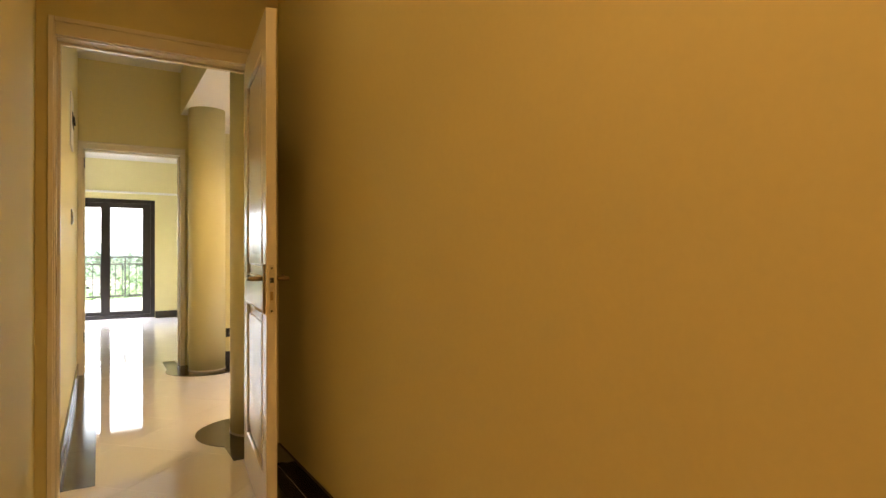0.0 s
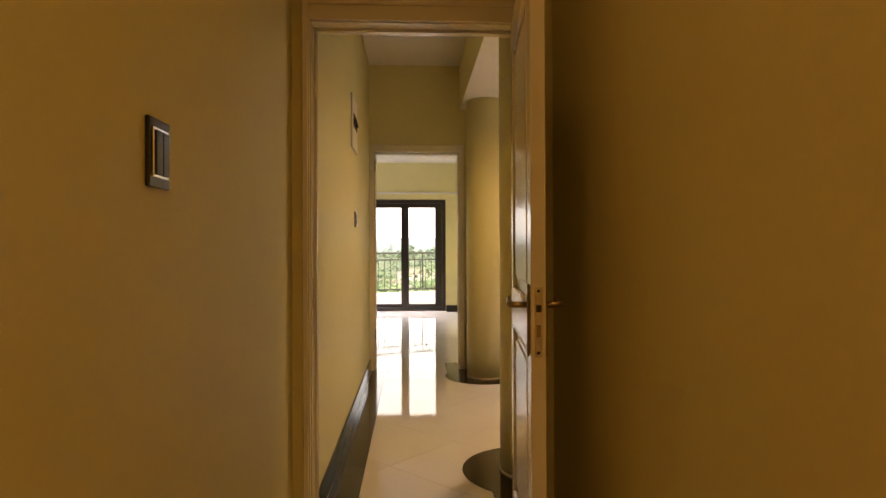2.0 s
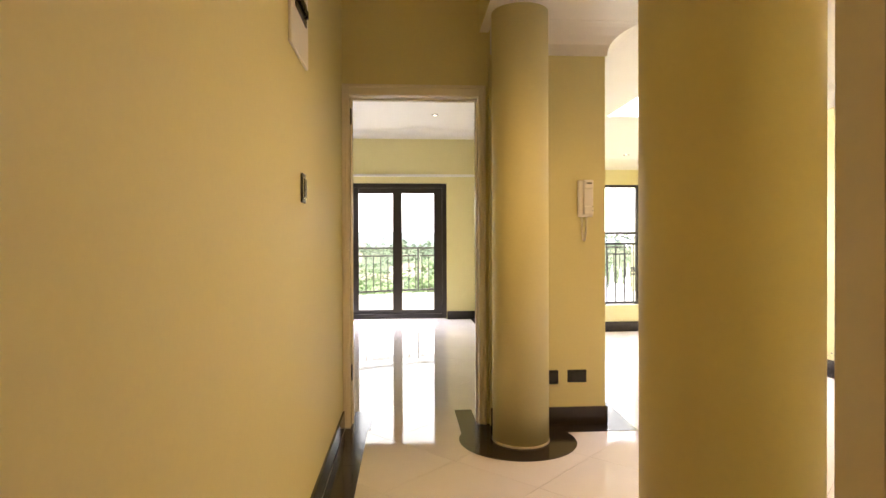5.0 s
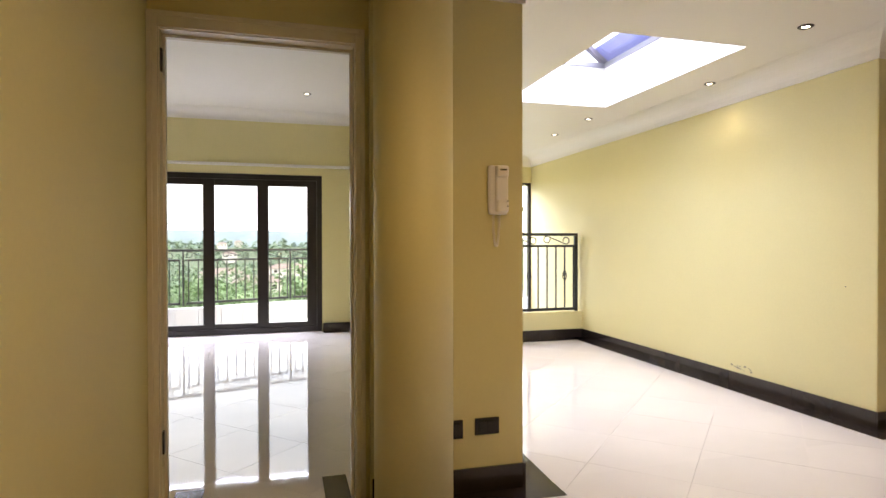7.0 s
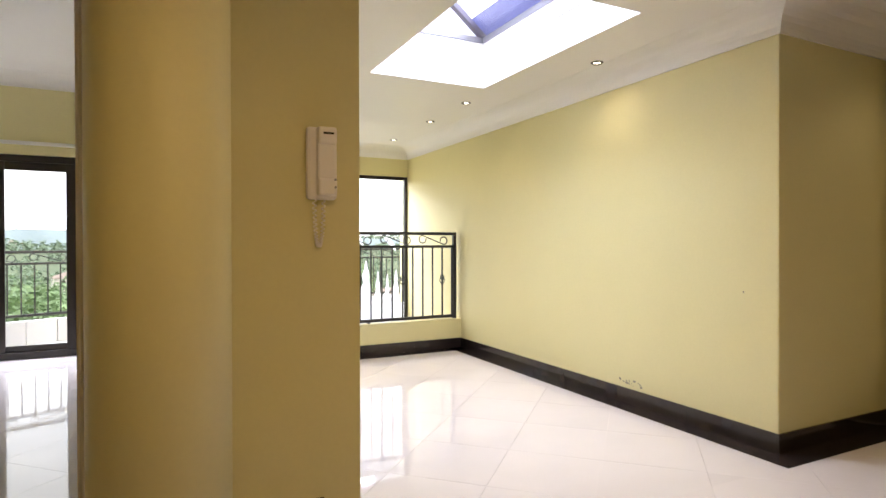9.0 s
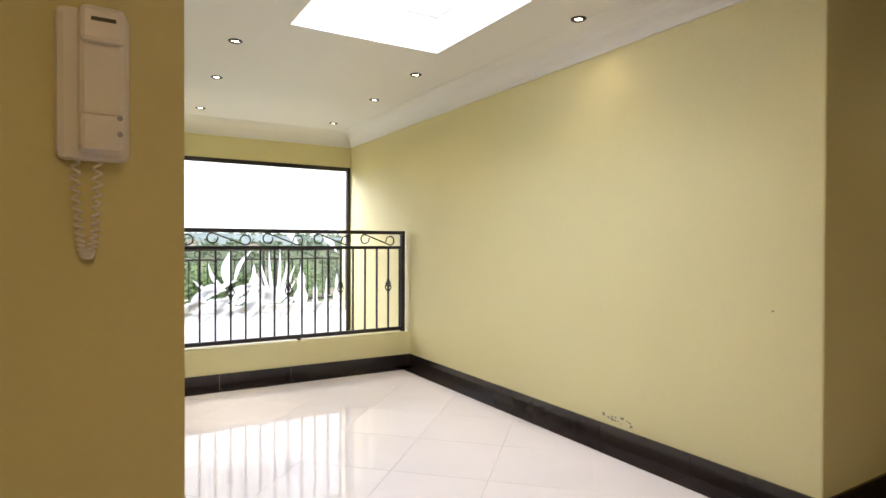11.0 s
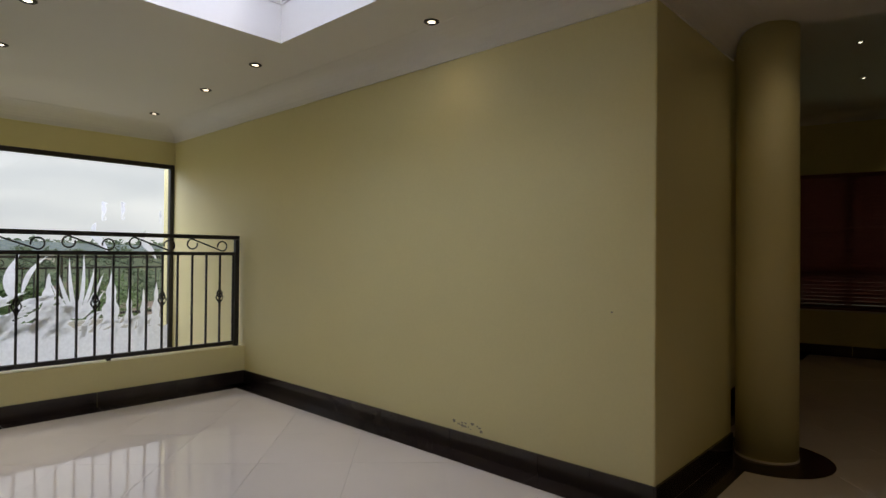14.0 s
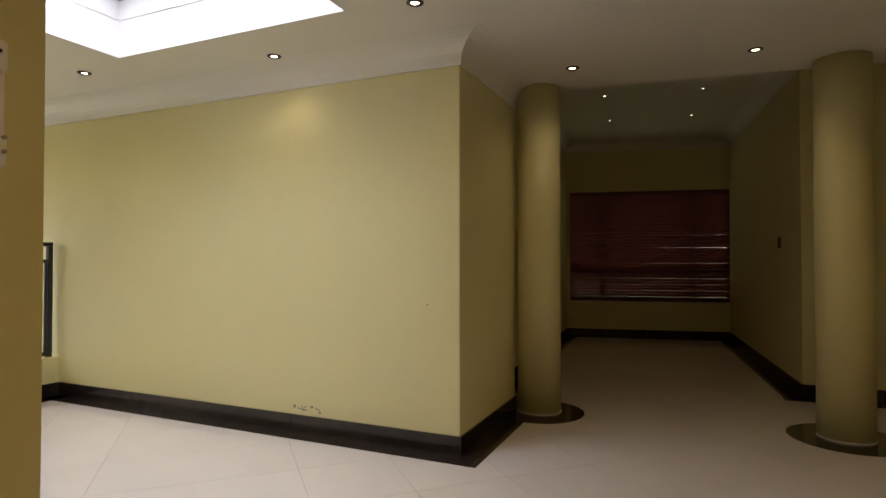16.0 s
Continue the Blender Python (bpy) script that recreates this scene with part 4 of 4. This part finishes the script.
def palm(x, y, base, height, seed, spread=2.2):
    rng = random.Random(seed)
    o = thing("palm_tree", "tall palm with arching feathered fronds", "palm tree", (x, y, base), "palms")
    part("trunk", tube(bmesh.new(), [(0, 0, -0.3), (0.1, 0, height * 0.5), (0, 0, height)], [0.2, 0.15, 0.13], 10), BARK, o, smooth=True)
    for k in range(18):
        a, up = k * 2.4, rng.uniform(0.1, 1.1)
        bm = bmesh.new()
        pts = [Vector((math.cos(a) * spread * s, math.sin(a) * spread * s, height + spread * (up * s - 0.9 * s * s))) for s in [i / 12 for i in range(13)]]
        tube(bm, pts, 0.015, 4)
        side = Vector((-math.sin(a), math.cos(a), 0))
        for i in range(2, 13):
            for j in range(3):
                p = pts[i - 1].lerp(pts[i], j / 3)
                for sg in (-1, 1):
                    L = spread * 0.28 * (1.1 - i / 14)
                    tip = p + side * sg * L + Vector((math.cos(a) * L * 0.5, math.sin(a) * L * 0.5, -L * 0.45))
                    e = (pts[i] - pts[i - 1]).normalized() * 0.02
                    bm.faces.new([bm.verts.new(q) for q in (p - e, p + e, tip)])
        part("frond", bm, LEAF2, o)
    return o


palm(-4.4, 21.0, -9.2, 10.6, 5)
palm(17.5, 42.0, -10.0, 13.6, 6, 1.3)


def house(x, y, base, w, d, h, rz, wall_mat, label):
    o = thing("house", label, "house", (x, y, base), "far houses")
    o.rotation_euler = (0, 0, radians(rz))
    part("walls", boxes(((-w / 2, -d / 2, -3), (w / 2, d / 2, h))), wall_mat, o)
    bm = bmesh.new()
    v = [bm.verts.new(p) for p in ((-w / 2 - 0.5, -d / 2 - 0.5, h), (w / 2 + 0.5, -d / 2 - 0.5, h), (w / 2 + 0.5, d / 2 + 0.5, h), (-w / 2 - 0.5, d / 2 + 0.5, h), (-w / 4, 0, h + 2.2), (w / 4, 0, h + 2.2))]
    for f in ((0, 1, 5, 4), (1, 2, 5), (2, 3, 4, 5), (3, 0, 4), (3, 2, 1, 0)):
        bm.faces.new([v[i] for i in f])
    part("roof", bm, ROOFT, o)
    for k in range(3):
        xx = -w / 2 + w * (k + 0.5) / 3
        part("window", boxes(((xx - 0.7, -d / 2 - 0.05, h - 2.2), (xx + 0.7, -d / 2 + 0.02, h - 0.9))), DARK, o)


HOUSES = [(-16, 75, 12, 9, 5, 8, HOUSEW), (-4, 120, 14, 9, 5, -12, HOUSEW), (30, 62, 14, 8, 6.5, 14, BRICK), (20, 90, 12, 8, 5, -6, HOUSEW), (8, 150, 14, 9, 5, 20, HOUSEW), (-30, 130, 16, 9, 5, 10, HOUSEW), (50, 140, 16, 9, 5, 3, HOUSEW), (-8, 200, 15, 9, 6, 5, HOUSEW), (-25, 260, 18, 9, 6, 14, HOUSEW), (22, 240, 16, 9, 6, -9, HOUSEW), (2, 310, 20, 10, 6, 7, HOUSEW), (60, 220, 18, 10, 6, 0, HOUSEW), (16, 55, 9, 7, 6.2, 22, BRICK)]
HR = random.Random(8)
HOUSES += [(HR.uniform(-330, 420), HR.uniform(480, 900), HR.uniform(9, 15), 8, 5, HR.uniform(-20, 20), HOUSEW) for _ in range(15)]
for hx2, hy2, w2, d2, h2, rz2, mt2 in HOUSES:
    house(hx2, hy2, -9.0 - 8 * min(1, hy2 / 120) + 32 * min(1.0, max(0.0, (hy2 - 500) / 900)) + (4 if hy2 > 450 else 0), w2, d2, h2, rz2, mt2, "distant house with a terracotta hipped roof" if mt2 is HOUSEW else "brick house with a terracotta hipped roof")

# ---- stairs below the railing ----
st = structure("stairs", bmesh.new(), GROUT, "stone stairs going down behind the parapet", "stairs")
for i in range(9):
    part("step", boxes(((2.13 + i * 0.26, 10.66, -0.18 * (i + 2)), (2.13 + (i + 1) * 0.26, 12.09, -0.18 * (i + 1))), bevel=0.004), TILE, st)

# ---- skirting and floor, piece by piece ----
SK_H, SK_T = 0.115, 0.012


def skirting(name, path, label):
    """Black tile skirting along a path, wall on the right of the way walked."""
    o = structure(name, bmesh.new(), BLACK, label, "skirting")
    for a, b in zip(path, path[1:]):
        a, b = Vector((*a, 0)), Vector((*b, 0))
        L = (b - a).length
        d = (b - a).normalized()
        nn = Vector((-d.y, d.x, 0))
        n = max(1, round(L / 0.6))
        for i in range(n):
            p, q = a + d * (L * i / n + 0.0015), a + d * (L * (i + 1) / n - 0.0015)
            bm = bmesh.new()
            prism(bm, [(p.x, p.y), (q.x, q.y), (q.x + nn.x * SK_T, q.y + nn.y * SK_T), (p.x + nn.x * SK_T, p.y + nn.y * SK_T)], 0.0, SK_H)
            part("skirting_tile", bm, BLACK, o)
            bm = bmesh.new()
            wd2 = 0.16
            prism(bm, [(p.x + nn.x * (SK_T + 0.0025), p.y + nn.y * (SK_T + 0.0025)), (q.x + nn.x * (SK_T + 0.0025), q.y + nn.y * (SK_T + 0.0025)), (q.x + nn.x * wd2, q.y + nn.y * wd2), (p.x + nn.x * wd2, p.y + nn.y * wd2)], 0.0005, 0.0025)
            part("border_tile", bm, BLACK, o)
    # corner pieces of the border
    for i in range(1, len(path) - 1):
        p = Vector((*path[i], 0))
        d1 = (p - Vector((*path[i - 1], 0))).normalized()
        d2 = (Vector((*path[i + 1], 0)) - p).normalized()
        if d1.cross(d2).z < -0.3:
            n1, n2 = Vector((-d1.y, d1.x, 0)) * 0.16, Vector((-d2.y, d2.x, 0)) * 0.16
            bm = bmesh.new()
            prism(bm, [(p.x, p.y), (p.x + n2.x, p.y + n2.y), (p.x + n1.x + n2.x, p.y + n1.y + n2.y), (p.x + n1.x, p.y + n1.y)], 0.0005, 0.0025)
            part("border_corner", bm, BLACK, o)
            bm = bmesh.new()
            k = SK_T / 0.16
            prism(bm, [(p.x, p.y), (p.x + n2.x * k, p.y + n2.y * k), (p.x + (n1.x + n2.x) * k, p.y + (n1.y + n2.y) * k), (p.x + n1.x * k, p.y + n1.y * k)], 0.0, SK_H)
            part("skirting_corner", bm, BLACK, o)
    return o


skirting("baseboard_1", [(5.62, 6.70), (4.47, 6.70), (4.47, 10.52), (2.06, 10.52), (1.925, 6.53), (1.17, 6.53)], "black tile skirting with black floor border in the hall")
skirting("baseboard_2", [(0.222, 6.54), (0.222, 3.46)], "black tile skirting with black floor border in the corridor")
skirting("baseboard_3", [(1.80, 6.72), (1.80, 11.96), (1.28, 11.96)], "black tile skirting in the bright room")
skirting("baseboard_4", [(7.02, 3.44), (7.02, 4.55), (10.68, 4.94), (10.2, 7.25), (5.63, 6.98)], "black tile skirting in the dim room")
skirting("baseboard_5", [(1.22, -2.2), (1.22, 3.28)], "black tile skirting behind the door")
skirting("baseboard_6", [(1.17, 3.43), (7.02, 3.43)][::-1], "black tile skirting of the hall")
structure("floor_inlay", boxes(((0.965, 6.28, 0.0005), (1.165, 6.56, 0.0028)), ((0.965, 6.56, 0.0005), (1.085, 6.9, 0.0028))), BLACK, "black border tile beside the door frame", "floor inlay")
structure("floor_inlay", boxes(((1.02, 3.46, 0.0005), (1.17, 3.9, 0.0028))), BLACK, "black border tile leading to the column disc", "floor inlay")
structure("floor_inlay", boxes(((0.272, 6.5, 0.0005), (0.40, 6.9, 0.0028))), BLACK, "black border tile beside the door frame", "floor inlay")
for cx, cy in COLS:
    d = structure("floor_inlay", cylinder(bmesh.new(), cx - 0.02, cy, 0.0005, 0.0032, 0.35, 64), BLACK, "black polished disc laid in the floor round a column", "floor inlay")

floor = structure("floor", boxes(((-3.0, -2.3, -0.25), (11.0, 10.6, -0.004)), ((-3.0, 10.6, -0.25), (1.95, 12.14, -0.004))), GROUT, "cream polished porcelain floor laid diagonally", "floor")


def clip_rect(poly, x0, x1, y0, y1):
    for ax, lim, sg in ((0, x0, 1), (0, x1, -1), (1, y0, 1), (1, y1, -1)):
        out = []
        for i in range(len(poly)):
            p, q = poly[i], poly[(i + 1) % len(poly)]
            a, b = sg * (p[ax] - lim), sg * (q[ax] - lim)
            if a >= 0:
                out.append(p)
            if (a >= 0) != (b >= 0):
                t = a / (a - b)
                out.append((p[0] + (q[0] - p[0]) * t, p[1] + (q[1] - p[1]) * t))
        poly = out
        if len(poly) < 3:
            return []
    return poly


SIZE, JOINT, ORIGIN = 0.53, 0.0018, (1.26, 4.455)
ROOMS = [(0.16, 1.22, -2.2, 3.43), (0.222, 6.9, 3.43, 6.57), (1.94, 4.47, 6.57, 10.52), (-2.9, 1.80, 6.57, 11.96), (4.47, 5.63, 6.57, 6.70), (5.63, 10.75, 6.57, 7.3), (6.9, 10.75, 4.35, 6.57)]
half = (SIZE - JOINT) / 2
full_me = None
s45 = math.sqrt(0.5)
for i in range(-26, 27):
    for j in range(-26, 27):
        cx, cy = ORIGIN[0] + (i - j) * SIZE * s45, ORIGIN[1] + (i + j) * SIZE * s45
        rr = half / s45
        dia = [(cx + rr, cy), (cx, cy + rr), (cx - rr, cy), (cx, cy - rr)]
        for x0, x1, y0, y1 in ROOMS:
            if cx + rr < x0 or cx - rr > x1 or cy + rr < y0 or cy - rr > y1:
                continue
            if cx - rr > x0 and cx + rr < x1 and cy - rr > y0 and cy + rr < y1:
                if full_me is None:
                    full_me = mesh_of(prism(bmesh.new(), [(p[0] - cx, p[1] - cy) for p in dia], -0.004, 0.0), "floor_tile", TILE)
                t = new("floor_tile", full_me)
                t.location = (cx, cy, 0)
                t.parent = floor
                continue
            poly = clip_rect(dia, x0, x1, y0, y1)
            if len(poly) >= 3 and abs(sum(poly[k][0] * poly[(k + 1) % len(poly)][1] - poly[(k + 1) % len(poly)][0] * poly[k][1] for k in range(len(poly)))) > 0.002:
                part("floor_tile", prism(bmesh.new(), poly, -0.004, 0.0), TILE, floor)

# damp spots low on the long wall
rng = random.Random(4)
bm = bmesh.new()
for k in range(16):
    yy, zz = 7.83 + rng.gauss(0, 0.06), 0.16 + rng.uniform(-0.02, 0.02)
    r = rng.uniform(0.004, 0.014)
    f = [bm.verts.new((4.4685, yy + r * rng.uniform(0.6, 1.5) * math.cos(a * 0.785), zz + r * rng.uniform(0.4, 0.9) * math.sin(a * 0.785))) for a in range(8)]
    bm.faces.new(f)
damp = structure("wall_stain", bm, STAIN, "grey flaking damp spots low on the yellow wall", "stain")


def mark(name, x, y, z, r, label, category):
    """A small raised blemish on a wall that faces along x."""
    bm = bmesh.new()
    bmesh.ops.create_uvsphere(bm, u_segments=10, v_segments=6, radius=r)
    bm.transform(Matrix.Translation((x, y, z)) @ Matrix.Diagonal((0.15, 1, 0.8, 1)))
    return tagged(part(name, bm, STAIN), label, category, kind="structure")


mark("wall_mark", 4.4695, 6.92, 0.91, 0.006, "small dark nail hole in the yellow wall", "wall mark")
mark("wall_mark", 2.0, 8.5, 0.55, 0.006, "small dark nail hole in the yellow wall", "wall mark")
